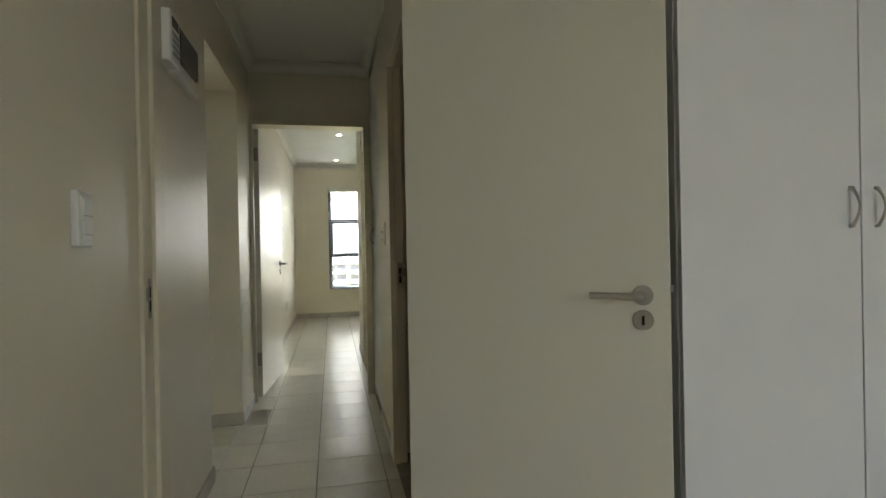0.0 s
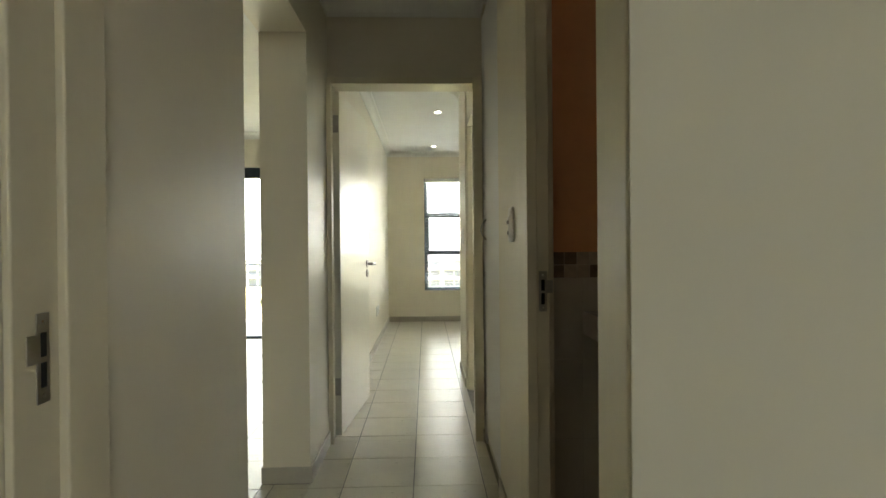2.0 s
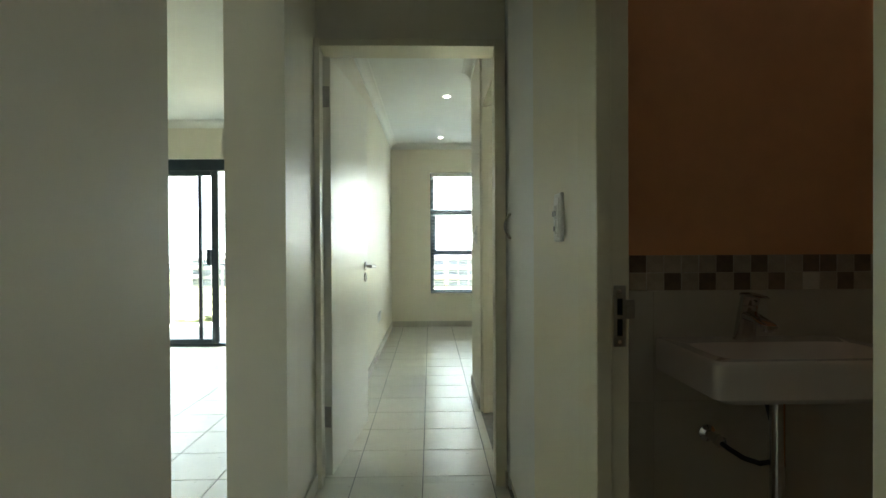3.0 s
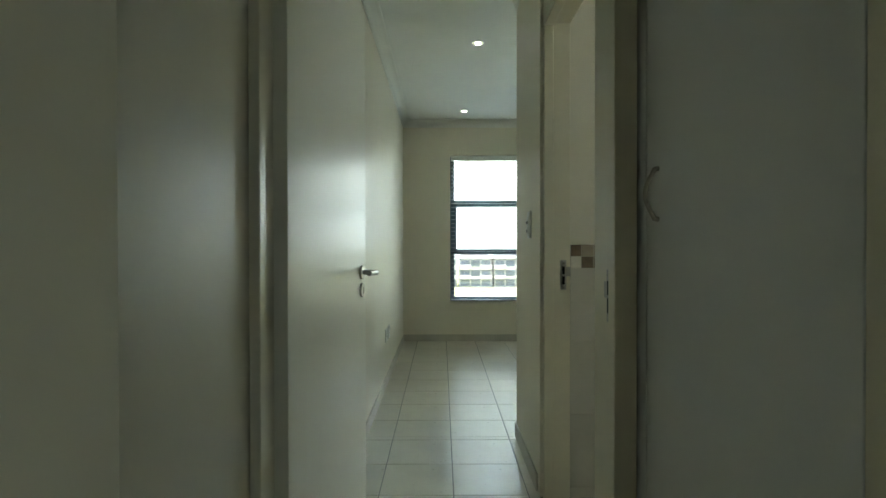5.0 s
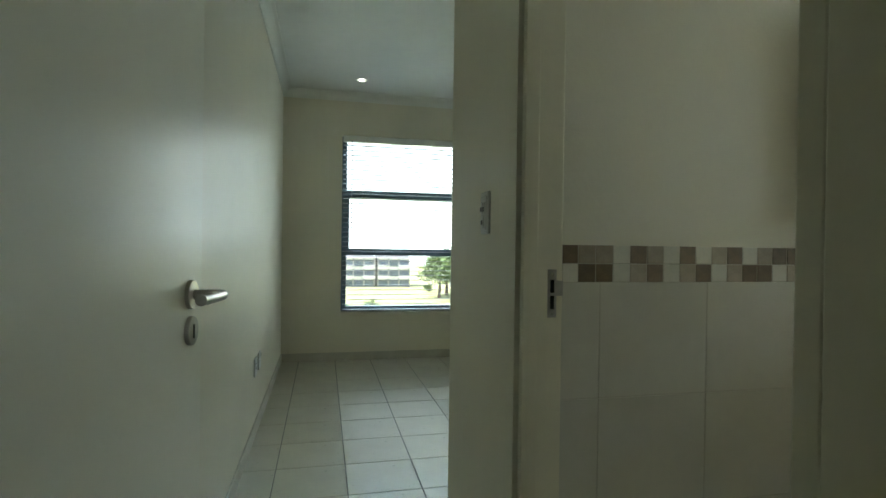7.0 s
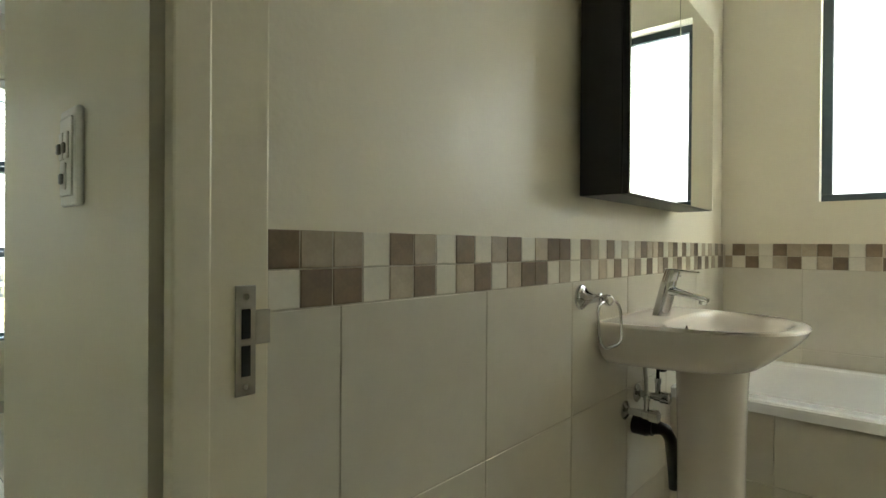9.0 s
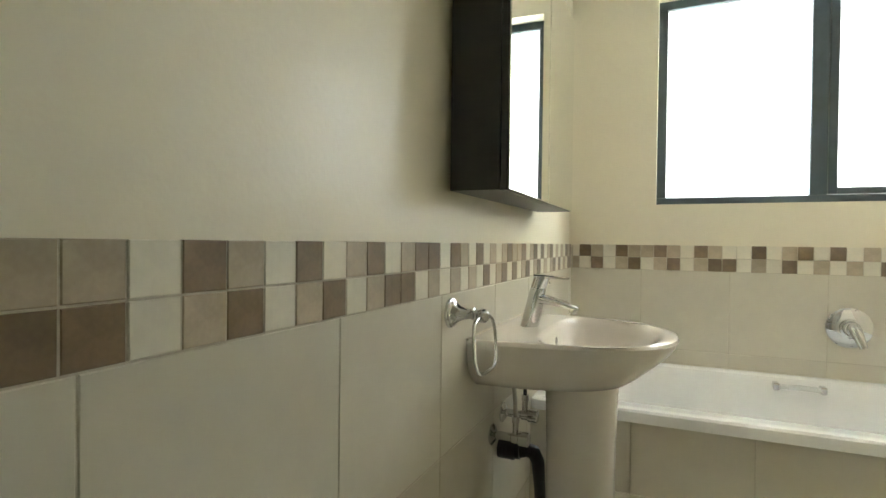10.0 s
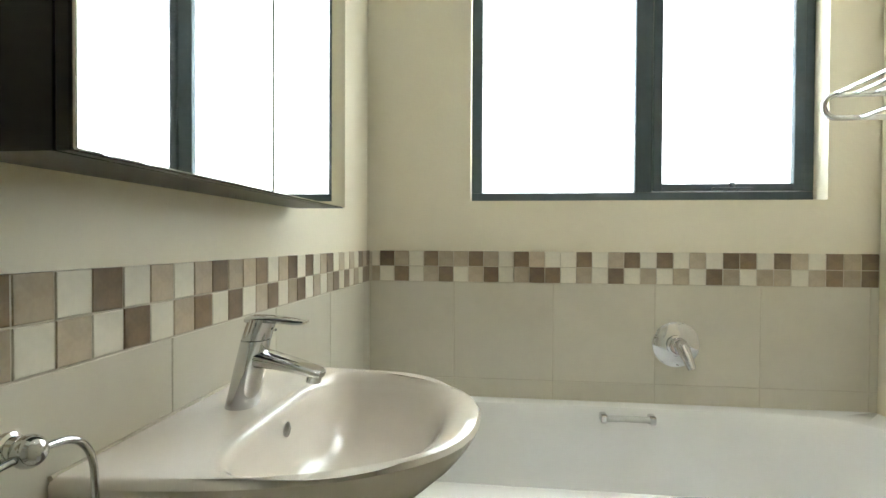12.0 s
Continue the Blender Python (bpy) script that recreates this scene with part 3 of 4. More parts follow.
# ---- bathroom window ----
w2 = thing("window_2", "dark aluminium bathroom window with frosted glass", "window", kind="structure")
fx = XE + 0.085
by0, by1, bz0, bz1 = 4.387, 5.472, 1.255, 2.10
for a, b, c, d in ((by0, by1, bz0, bz0 + 0.032), (by0, by1, bz1 - 0.035, bz1), (by0, by0 + 0.028, bz0 + 0.032, bz1 - 0.035), (by1 - 0.035, by1, bz0 + 0.032, bz1 - 0.035), (4.88, 4.935, bz0 + 0.032, bz1 - 0.035)):
    part("window_frame", B(fx, fx + 0.05, a, b, c, d, 0.003), M_ALU, w2)
part("pane", B(fx + 0.022, fx + 0.028, 4.93, by1 - 0.03, bz0 + 0.028, bz1 - 0.03), M_FROST, w2, "frosted window glass")
sash = part("opening_sash", B(fx - 0.006, fx + 0.036, 4.85, 4.879, bz0 + 0.034, bz1 - 0.037, 0.003), M_ALU, w2)
for a, b, c, d in ((by0 + 0.030, by0 + 0.062, bz0 + 0.034, bz1 - 0.037), (by0 + 0.062, 4.85, bz0 + 0.034, bz0 + 0.058), (by0 + 0.062, 4.85, bz1 - 0.062, bz1 - 0.037)):
    part("sash_rail", B(fx - 0.006, fx + 0.036, a, b, c, d, 0.003), M_ALU, sash)
part("pane", B(fx + 0.012, fx + 0.018, by0 + 0.058, 4.855, bz0 + 0.054, bz1 - 0.058), M_FROST, w2, "frosted window glass")
st = part("window_stay", B(fx - 0.03, fx - 0.012, 4.58, 4.70, bz0 + 0.036, bz0 + 0.044, 0.002), M_ALU, w2, "dark window stay")
part("stay_knob", lathe([(0.008, 0), (0.01, 0.012), (0.006, 0.018)], pose(fx - 0.02, 4.64, bz0 + 0.043), 14), M_ALU, st, "", True)

# ---- bathroom fixtures ----
def superellipse(cx, cy, z, a, b, p, n=56):
    pts = []
    for i in range(n):
        t = 2 * math.pi * i / n
        c, s = math.cos(t), math.sin(t)
        pts.append(Vector((cx + a * math.copysign(abs(c) ** (2 / p), c), cy + b * math.copysign(abs(s) ** (2 / p), s), z)))
    return pts


BX0, BX1, BZ = 1.885, XE - 0.002, 0.618
bcx, bcy = (BX0 + BX1) / 2, (YS + YN) / 2
ha, hb = (BX1 - BX0) / 2, (YN - YS) / 2 - 0.004
bath = thing("bathtub", "white acrylic built-in bathtub under the window", "bathtub", pose(0, 0, 0))
rim_loops = [superellipse(bcx, bcy, z, ha + d, hb + min(d, 0.003), p, 96) for z, d, p in
             ((BZ - 0.036, -0.012, 60), (BZ - 0.036, -0.001, 60), (BZ - 0.030, 0.0, 60), (BZ - 0.006, 0.0, 60), (BZ, -0.006, 60))]
bowl_loops = [superellipse(bcx + 0.02, bcy, z, ha - d, hb - e, p, 96) for z, d, e, p in
              ((BZ - 0.001, 0.055, 0.07, 8), (BZ - 0.006, 0.064, 0.08, 7), (BZ - 0.03, 0.072, 0.09, 6), (BZ - 0.16, 0.09, 0.12, 5), (BZ - 0.30, 0.12, 0.17, 4.5), (BZ - 0.37, 0.16, 0.22, 4), (BZ - 0.385, 0.22, 0.30, 3))]
part("rim", loft(bmesh.new(), rim_loops + bowl_loops[:2], False, False), M_ACRYL, bath, "flat white acrylic rim", True)
part("tub", loft(bmesh.new(), bowl_loops[1:], False, True), M_ACRYL, bath, "glossy white acrylic shell", True)
part("waste", lathe([(0.035, 0.0), (0.035, 0.003), (0.02, 0.005)], pose(bcx + 0.02, 4.62, BZ - 0.3845), 24), M_CHROME, bath, "round chrome waste", True)
GXY = pose(XE - 0.062, 4.985, BZ - 0.030)
gb = tube([(-0.020, -0.066, 0), (-0.028, -0.038, 0.004), (-0.030, 0, 0.005), (-0.028, 0.038, 0.004), (-0.020, 0.066, 0)], 0.009, 14)
gb.transform(GXY)
grip = part("grip_bar", gb, M_CLEAR, bath, "pale clear acrylic grip bar", True)
for s in (-1, 1):
    ge = B(-0.030, 0.010, s * 0.071 - 0.010, s * 0.071 + 0.010, -0.013, 0.013, 0.005)
    ge.transform(GXY)
    part("grip_end", ge, M_CHROME, grip, "chrome end bracket")

mixer = thing("bath_mixer", "round chrome wall mixer with a lever", "mixer tap", pose(XE, 4.826, 0.804))
part("wall_plate", lathe([(0.071, 0.0), (0.071, 0.004), (0.064, 0.010), (0.03, 0.013)], AX["-x"], 40), M_CHROME, mixer, "", True)
part("hub", lathe([(0.032, 0.010), (0.032, 0.022), (0.026, 0.024), (0.026, 0.040), (0.022, 0.046)], AX["-x"] @ Matrix.Translation((0, 0, 0)), 28), M_CHROME, mixer, "", True)
part("lever", tube([(-0.044, 0, 0.006), (-0.058, -0.003, 0.0), (-0.074, -0.012, -0.025), (-0.084, -0.022, -0.058)], [0.018, 0.020, 0.016, 0.012], 14), M_CHROME, mixer, "chrome lever pointing down", True)

# wash basin on its pedestal
CX = 1.588


def basin_loop(z, w, d, n=64, p=2.5, back=0.0):
    """D-shaped outline, flat against the wall."""
    pts = []
    for i in range(n):
        t = 2 * math.pi * i / n
        c, s = math.cos(t), math.sin(t)
        x = w * math.copysign(abs(c) ** (2 / p), c)
        if s >= 0:
            y = -back - 0.0
            x = w * c
        else:
            y = -back - (d - back) * abs(s) ** (2 / p * 1.12)
        pts.append(Vector((CX + x, YN - 0.003 + y, z)))
    return pts


def bowl_loop(z, w, d0, d1, n=64, p=2.3):
    """Bowl outline: nearly straight towards the wall, rounded in front."""
    yc = d0 + (d1 - d0) * 0.34
    pts = []
    for i in range(n):
        t = 2 * math.pi * i / n
        c, s = math.cos(t), math.sin(t)
        q = 3.6 if s > 0 else p
        x = w * math.copysign(abs(c) ** (2 / q), c)
        y = (yc - d0) * abs(s) ** (2 / q) if s > 0 else -(d1 - yc) * abs(s) ** (2 / q)
        pts.append(Vector((CX + x, YN - yc + y, z)))
    return pts


RZ = 0.885
basin = thing("washbasin", "white ceramic washbasin on a pedestal", "washbasin", pose(0, 0, 0))
bb = bmesh.new()
loft(bb, [basin_loop(RZ - 0.118, 0.160, 0.296), basin_loop(RZ - 0.110, 0.190, 0.312), basin_loop(RZ - 0.092, 0.218, 0.336), basin_loop(RZ - 0.066, 0.238, 0.366), basin_loop(RZ - 0.042, 0.247, 0.393), basin_loop(RZ - 0.022, 0.250, 0.409), basin_loop(RZ - 0.008, 0.251, 0.416), basin_loop(RZ - 0.002, 0.247, 0.412), basin_loop(RZ, 0.241, 0.405, back=0.001)]
     + [bowl_loop(z, w, a, b) for z, w, a, b in ((RZ, 0.224, 0.120, 0.390), (RZ - 0.0015, 0.218, 0.125, 0.384), (RZ - 0.006, 0.211, 0.131, 0.376), (RZ - 0.016, 0.204, 0.136, 0.367), (RZ - 0.034, 0.195, 0.141, 0.357), (RZ - 0.056, 0.182, 0.148, 0.345), (RZ - 0.078, 0.160, 0.158, 0.329), (RZ - 0.094, 0.125, 0.178, 0.308), (RZ - 0.104, 0.085, 0.202, 0.286), (RZ - 0.109, 0.050, 0.22, 0.27), (RZ - 0.111, 0.02, 0.235, 0.255))])
part("bowl", bb, M_CERAMIC, basin, "glossy white ceramic bowl", True)
pd = bmesh.new()
loft(pd, [superellipse(CX, YN - 0.205, z, a, b, 2.4, 40) for z, a, b in ((0.001, 0.098, 0.105), (0.03, 0.096, 0.102), (0.06, 0.084, 0.088), (0.30, 0.073, 0.078), (0.60, 0.074, 0.080), (0.73, 0.078, 0.084), (0.7695, 0.080, 0.087))])
part("pedestal", pd, M_CERAMIC, basin, "tapered white ceramic pedestal", True)
part("overflow", lathe([(0.010, 0.0), (0.012, 0.002), (0.008, 0.004)], Matrix.Translation((CX, YN - 0.1405, RZ - 0.034)) @ AX["-y"], 20), M_CHROME, basin, "chrome overflow ring", True)
part("sealant", tube([(CX - 0.248, YN - 0.003, RZ - 0.001), (CX, YN - 0.002, RZ), (CX + 0.248, YN - 0.003, RZ - 0.001)], 0.003, 8), M_WGROUT, basin, "worn silicone bead", True)
part("waste", lathe([(0.022, 0), (0.022, 0.003), (0.012, 0.004)], pose(CX, YN - 0.245, RZ - 0.111), 24), M_CHROME, basin, "chrome waste", True)


def basin_tap(name, x, y, z, label):
    t = thing(name, label, "tap", pose(x, y, z))
    t.scale = (1.22, 0.95, 0.86)
    body = loft(bmesh.new(), [superellipse(0, -0.022 * k, 0.112 * k, 0.0235 - 0.0035 * k, 0.0235 - 0.003 * k, 2.2, 28) for k in (0.0, 0.04, 0.3, 0.6, 0.85, 1.0)])
    part("body", body, M_CHROME, t, "", True)
    sp = bmesh.new()
    loft(sp, [[Vector((w * math.copysign(abs(math.cos(a)) ** 0.7, math.cos(a)), y0, z0 + h * math.copysign(abs(math.sin(a)) ** 0.7, math.sin(a)))) for a in [2 * math.pi * i / 20 for i in range(20)]] for y0, z0, w, h in ((-0.02, 0.083, 0.019, 0.017), (-0.05, 0.078, 0.018, 0.013), (-0.09, 0.069, 0.017, 0.0095), (-0.118, 0.061, 0.0155, 0.008), (-0.126, 0.058, 0.012, 0.006))])
    part("spout", sp, M_CHROME, t, "", True)
    part("aerator", lathe([(0.011, 0.0), (0.011, 0.012)], pose(0, -0.112, 0.045, 12), 18), M_CHROME, t, "", True)
    part("cap", loft(bmesh.new(), [superellipse(0, -0.023 - 0.010 * k, 0.114 + 0.034 * k, 0.0205 - 0.001 * k, 0.0205, 2.2, 28) for k in (0, 0.1, 0.8, 1.0)]), M_CHROME, t, "", True)
    lv = bmesh.new()
    loft(lv, [[Vector((w * c, y0, z0 + h * s)) for c, s in ((1, 0.4), (0.7, 1), (-0.7, 1), (-1, 0.4), (-1, -0.6), (-0.7, -1), (0.7, -1), (1, -0.6))] for y0, z0, w, h in ((-0.014, 0.147, 0.018, 0.005), (-0.05, 0.146, 0.017, 0.0045), (-0.085, 0.143, 0.0145, 0.003), (-0.100, 0.1425, 0.010, 0.0022))])
    part("lever", lv, M_CHROME, t, "", True)
    part("indicator", lathe([(0.0025, 0), (0.0025, 0.001)], Matrix.Translation((0.003, -0.0505, 0.128)) @ AX["-y"], 10), M_RUBBER, t)
    return t


basin_tap("basin_tap", CX, YN - 0.075, RZ - 0.001, "chrome single-lever tap on the washbasin")


def angle_valve(x, z, label):
    v = thing("angle_valve", label, "valve", pose(x, YN, z), "valves under the washbasin")
    part("flange", lathe([(0.026, 0.0), (0.026, 0.003), (0.012, 0.012)], AX["-y"], 20), M_CHROME, v, "", True)
    part("valve_body", lathe([(0.010, 0.01), (0.010, 0.05), (0.013, 0.052), (0.013, 0.068), (0.017, 0.07), (0.017, 0.092), (0.012, 0.095)], AX["-y"], 16), M_CHROME, v, "", True)
    part("outlet", lathe([(0.007, 0.0), (0.007, 0.03), (0.009, 0.03), (0.009, 0.045)], pose(0, -0.06, 0.008), 14), M_CHROME, v, "", True)
    return v


angle_valve(1.525, 0.62, "chrome angle valve on the tiled wall")
angle_valve(1.612, 0.65, "chrome angle valve beside the pedestal")
hz = thing("water_hose", "flexible braided hose under the washbasin", "hose", pose(1.525, YN - 0.06, 0.665))
part("hose", tube([(0, 0, 0), (0.0, 0.002, 0.05), (0.004, 0.01, 0.11)], 0.0055, 10), M_STEEL, hz, "", True)
hz = thing("water_hose", "black looped hose under the washbasin", "hose", pose(1.612, YN - 0.06, 0.695))
part("hose", tube([(0, 0, 0), (0, 0, 0.03)] + arc((0.0, -0.012, 0.045), 0.014, -100, 240, 14, (0.5, -0.85, 0), (0, 0, 1)) + [(0.0, 0.0, 0.04)], 0.005, 10), M_RUBBER, hz, "", True)
tr = thing("bottle_trap", "black plastic waste trap behind the pedestal", "trap", pose(1.592, YN, 0.565))
part("trap_socket", lathe([(0.026, 0.0), (0.026, 0.04), (0.022, 0.044), (0.022, 0.055)], AX["-y"], 20), M_RUBBER, tr, "", True)
part("trap_pipe", tube([(0, -0.05, 0), (0.006, -0.068, 0.003), (0.016, -0.084, -0.004), (0.026, -0.094, -0.03), (0.034, -0.098, -0.10), (0.040, -0.100, -0.17)], [0.019, 0.019, 0.0185, 0.017, 0.015, 0.014], 16), M_RUBBER, tr, "", True)

ring = thing("towel_ring", "chrome towel ring on the tiled wall", "towel ring", pose(1.252, YN, 0.952))
part("rosette", lathe([(0.030, 0.0), (0.030, 0.004), (0.0285, 0.006), (0.0255, 0.0075), (0.025, 0.010), (0.022, 0.012), (0.017, 0.018), (0.0135, 0.025), (0.011, 0.033), (0.0095, 0.042), (0.0095, 0.046), (0.0125, 0.0475), (0.0125, 0.0515), (0.0095, 0.053), (0.009, 0.062)], AX["-y"], 48), M_CHROME, ring, "", True)
part("knuckle", lathe([(0.0005, -0.0138)] + [(0.0138 * math.cos(radians(q)), 0.0138 * math.sin(radians(q))) for q in range(-75, 76, 15)] + [(0.0005, 0.0138)], Matrix.Translation((0, -0.068, -0.002)) @ AX["-y"], 32), M_CHROME, ring, "", True)
rl = [Vector((0.062 * math.copysign(abs(math.cos(t)) ** 0.55, math.cos(t)), -0.068 - 0.006 * (1 - math.sin(t)), -0.056 + 0.052 * math.copysign(abs(math.sin(t)) ** 0.6, math.sin(t)))) for t in [2 * math.pi * i / 48 for i in range(48)]]
part("ring", tube(rl, 0.0035, 10, closed=True), M_CHROME, ring, "", True)

cab = thing("mirror_cabinet", "black bathroom cabinet with two mirrored doors", "mirror cabinet", pose(1.241, YN, 1.192))
CW, CHT, CDP = 0.722, 0.585, 0.09
dl = CDP + CW * math.tan(radians(0.9))
part("body", loft(bmesh.new(), [[Vector(p) for p in ((0, -0.001, z), (0, -dl, z), (CW, -CDP, z), (CW, -0.001, z))] for z in (0, CHT)]), M_BLACK, cab, "black melamine box")
for i in range(2):
    a, b = (-CW, -CW / 2 - 0.002) if i == 0 else (-CW / 2 + 0.002, 0.0)
    dr = part("mirror_door", B(a, b, -0.013, 0.0, 0.0, CHT, 0.001, 1), M_BLACK, cab)
    dr.matrix_local = pose(CW, -CDP - 0.002, 0, 0, 0, 0.9)
    part("mirror", B(a + 0.001, b - 0.001, -0.0175, -0.0132, 0.001, CHT - 0.001, 0.0012, 1), M_MIRROR, dr, "silvered mirror glass")

rack = thing("towel_rack", "chrome towel shelf rack on the wall", "towel rack", pose(0, YS, 1.503))
for x in (2.46, 1.90):
    part("side_loop", tube([(x, 0.0, 0.032), (x, 0.20, 0.032)] + arc((x, 0.20, 0.0), 0.032, 90, -90, 10, (0, 1, 0), (0, 0, 1)) + [(x, 0.0, -0.032)], 0.008, 12), M_CHROME, rack, "", True)
for y in (0.20, 0.15, 0.10, 0.05):
    part("shelf_bar", tube([(1.90, y, 0.037), (2.46, y, 0.037)], 0.006, 10), M_CHROME, rack, "", True)
part("hanging_bar", tube([(1.90, 0.14, -0.032), (2.46, 0.14, -0.032)], 0.006, 10), M_CHROME, rack, "", True)

# ---- dark washroom ----
wb = thing("washbasin", "square white ceramic wall-hung washbasin", "washbasin", pose(0, 0, 0))
BXc, BXh = 0.858, 0.262
sq = bmesh.new()
loft(sq, [superellipse(BXc, 3.63, z, a, b, p, 64) for z, a, b, p in ((0.745, 0.18, 0.12, 8), (0.752, 0.24, 0.155, 14), (0.765, BXh, 0.168, 24), (0.842, BXh, 0.168, 24), (0.85, BXh - 0.006, 0.162, 24))] + [superellipse(BXc, 3.60, z, a, b, p, 64) for z, a, b, p in ((0.849, 0.222, 0.105, 7), (0.838, 0.212, 0.098, 6), (0.79, 0.18, 0.08, 4), (0.775, 0.08, 0.04, 3))])
part("bowl", sq, M_CERAMIC, wb, "", True)
basin_tap("basin_tap", BXc - 0.03, 3.745, 0.849, "chrome single-lever tap in the dark washroom")
pp = thing("waste_pipe", "chrome waste pipe under the washroom basin", "pipe", pose(BXc - 0.02, 3.62, 0.40))
part("pipe", tube([(0, 0, 0), (0, 0, 0.345)], 0.018, 14), M_CHROME, pp, "", True)
part("elbow", tube([(0, 0.002, 0.002), (0, 0.01, -0.03), (0, 0.06, -0.05), (0, 0.185, -0.04)], 0.018, 14), M_CHROME, pp, "", True)
hh = thing("water_hose", "dark flexible hose under the washroom basin", "hose", pose(0.752, 3.79, 0.574))
part("valve", lathe([(0.024, -0.008), (0.024, -0.004), (0.012, 0.004), (0.012, 0.045), (0.016, 0.047), (0.016, 0.065)], AX["-y"], 18), M_CHROME, hh, "chrome wall valve", True)
part("hose", tube([(0, -0.05, 0), (0.012, -0.08, -0.012), (0.035, -0.11, -0.026), (0.06, -0.14, -0.028), (0.085, -0.165, -0.012), (0.09, -0.165, 0.03), (0.08, -0.12, 0.17)], 0.007, 10), M_RUBBER, hh, "", True)

# ---- outdoors ----
GZ = -11.6
gnd = bmesh.new()
bmesh.ops.create_grid(gnd, x_segments=60, y_segments=60, size=1500)
for v in gnd.verts:
    d = v.co.xy.length
    v.co.z = GZ + 0.6 * noise.noise(v.co * 0.01) * min(1, d / 100)
structure("ground", gnd, M_GRASS, "grassy open ground reaching the horizon", "ground")
structure("lower_storeys", B(-6.2, 4.2, -3.4, 9.7, GZ, -0.26), M_CONC, "painted concrete storeys below the flat", "building")

haze = bmesh.new()
loft(haze, [[Vector((330 * math.sin(a), 330 * math.cos(a), z)) for a in [radians(-75 + 150 * i / 24) for i in range(25)]] + [Vector((331 * math.sin(a), 331 * math.cos(a), z)) for a in [radians(75 - 150 * i / 24) for i in range(25)]] for z in (GZ - 2, 140)])
structure("backdrop", haze, M_HAZE, "bright hazy sky above the far horizon", "sky")


def apartment(x, y, w, storeys, rot, wallm, label):
    h = thing("apartment_building", label, "building", pose(x, y, GZ, 0, 0, rot), "apartment buildings across the valley")
    top = storeys * 2.9
    part("wall", B(0, w, 0, 12, 0, top), wallm, h)
    rf = bmesh.new()
    loft(rf, [[Vector(p) for p in ((-0.6, -0.8, top), (xx, -0.8, top), (xx, 12.6, top), (-0.6, 12.6, top))] for xx in (w + 0.6,)] + [[Vector(p) for p in ((1.5, 5, top + 2.0), (w - 1.5, 5, top + 2.0), (w - 1.5, 7, top + 2.0), (1.5, 7, top + 2.0))]])
    part("roof", rf, M_ROOF, h)
    n = int(w / 3)
    for s in range(storeys):
        for i in range(n):
            cx = (i + 0.5) * w / n
            wi = part("window", B(cx - 1.3, cx + 1.3, -0.06, 0.05, s * 2.9 + 0.5, s * 2.9 + 2.4), M_PANE, h)
            if s and i % 2 == 0:
                part("balcony", B(cx - 1.7, cx + 1.7, -1.5, -0.07, s * 2.9 - 0.1, s * 2.9 + 0.95), M_FACADE, h)
    for i in range(n + 1):
        part("pier", B(i * w / n - 0.25, i * w / n + 0.25, -0.35, -0.001, 0, top - 0.01), M_FACADE2 if wallm is M_FACADE else M_FACADE, h)
    return h


for bx in (-38, -27, -16, -5, 5.3, 15.6):
    apartment(bx, 160, 9.2, 3, 0, M_FACADE, "white three-storey apartment block with grey piers")
apartment(36, 150, 16, 3, -8, M_FACADE2, "grey three-storey apartment block")
apartment(-75, 170, 24, 3, 10, M_FACADE2, "grey three-storey apartment block")


def tree_mesh(seed, h, spread):
    rnd = random.Random(seed)
    trunk = bmesh.new()
    tube([(0, 0, 0), (0.1, 0, h * 0.25), (0.0, 0.1, h * 0.5), (0.15, 0.1, h * 0.8)], [0.22, 0.17, 0.12, 0.04], 8, trunk)
    tips = []
    for i in range(9):
        a, z = i * 2.4, h * (0.35 + 0.05 * i)
        r = spread * rnd.uniform(0.5, 0.95)
        p = Vector((math.cos(a) * r, math.sin(a) * r, z + h * rnd.uniform(0.08, 0.2)))
        tube([(0.05, 0.05, z), p * 0.55 + Vector((0, 0, z * 0.45)), p], [0.09, 0.06, 0.02], 6, trunk)
        tips += [p, p * 0.6 + Vector((0, 0, z * 0.45))]
    verts, faces = [], []
    for p in tips:
        for k in range(150):
            c = p + Vector((rnd.gauss(0, 0.30), rnd.gauss(0, 0.30), rnd.gauss(0, 0.2))) * spread * 0.75
            u = Vector((rnd.gauss(0, 1), rnd.gauss(0, 1), rnd.gauss(0, 1))).normalized()
            w = u.orthogonal().normalized()
            s = rnd.uniform(0.12, 0.24)
            b = len(verts)
            verts += [c - u * s, c + w * s * 0.5, c + u * s, c - w * s * 0.5]
            faces.append((b, b + 1, b + 2, b + 3))
    crown = bpy.data.meshes.new("crown")
    crown.from_pydata(verts, [], faces)
    crown.materials.append(M_LEAF)
    return mesh_from("trunk", trunk, M_BARK, True), crown


trees = []
for sd0 in (1, 2, 3):
    tm, cm = tree_mesh(sd0, 6.0, 2.6)
    t = thing("tree", "leafy green broadleaf tree on open ground", "tree", pose(0, 0, GZ), "trees in the valley")
    for nm, me in (("trunk", tm), ("crown", cm)):
        o = new(nm, me)
        o.parent = t
    trees.append(t)
rt = random.Random(7)
for i, t in enumerate(trees):
    t.matrix_world = pose(27 + i * 3.2, 128 + 6 * i, GZ, 0, 0, 40 * i) @ Matrix.Scale(1.9, 4)
    t.scale = (1.9, 1.9, 1.9)
for i in range(4):
    copy_thing(trees[i % 3], pose(28.5 + 2.6 * i, 118 + 5 * (i % 2), GZ, 0, 0, 77 * i))
for i in range(5):
    t = copy_thing(trees[i % 3], pose(-38 + 2.3 * i, 67 + 3 * (i % 2), GZ, 0, 0, 50 * i))
    t.scale = (0.6, 0.6, 0.55)
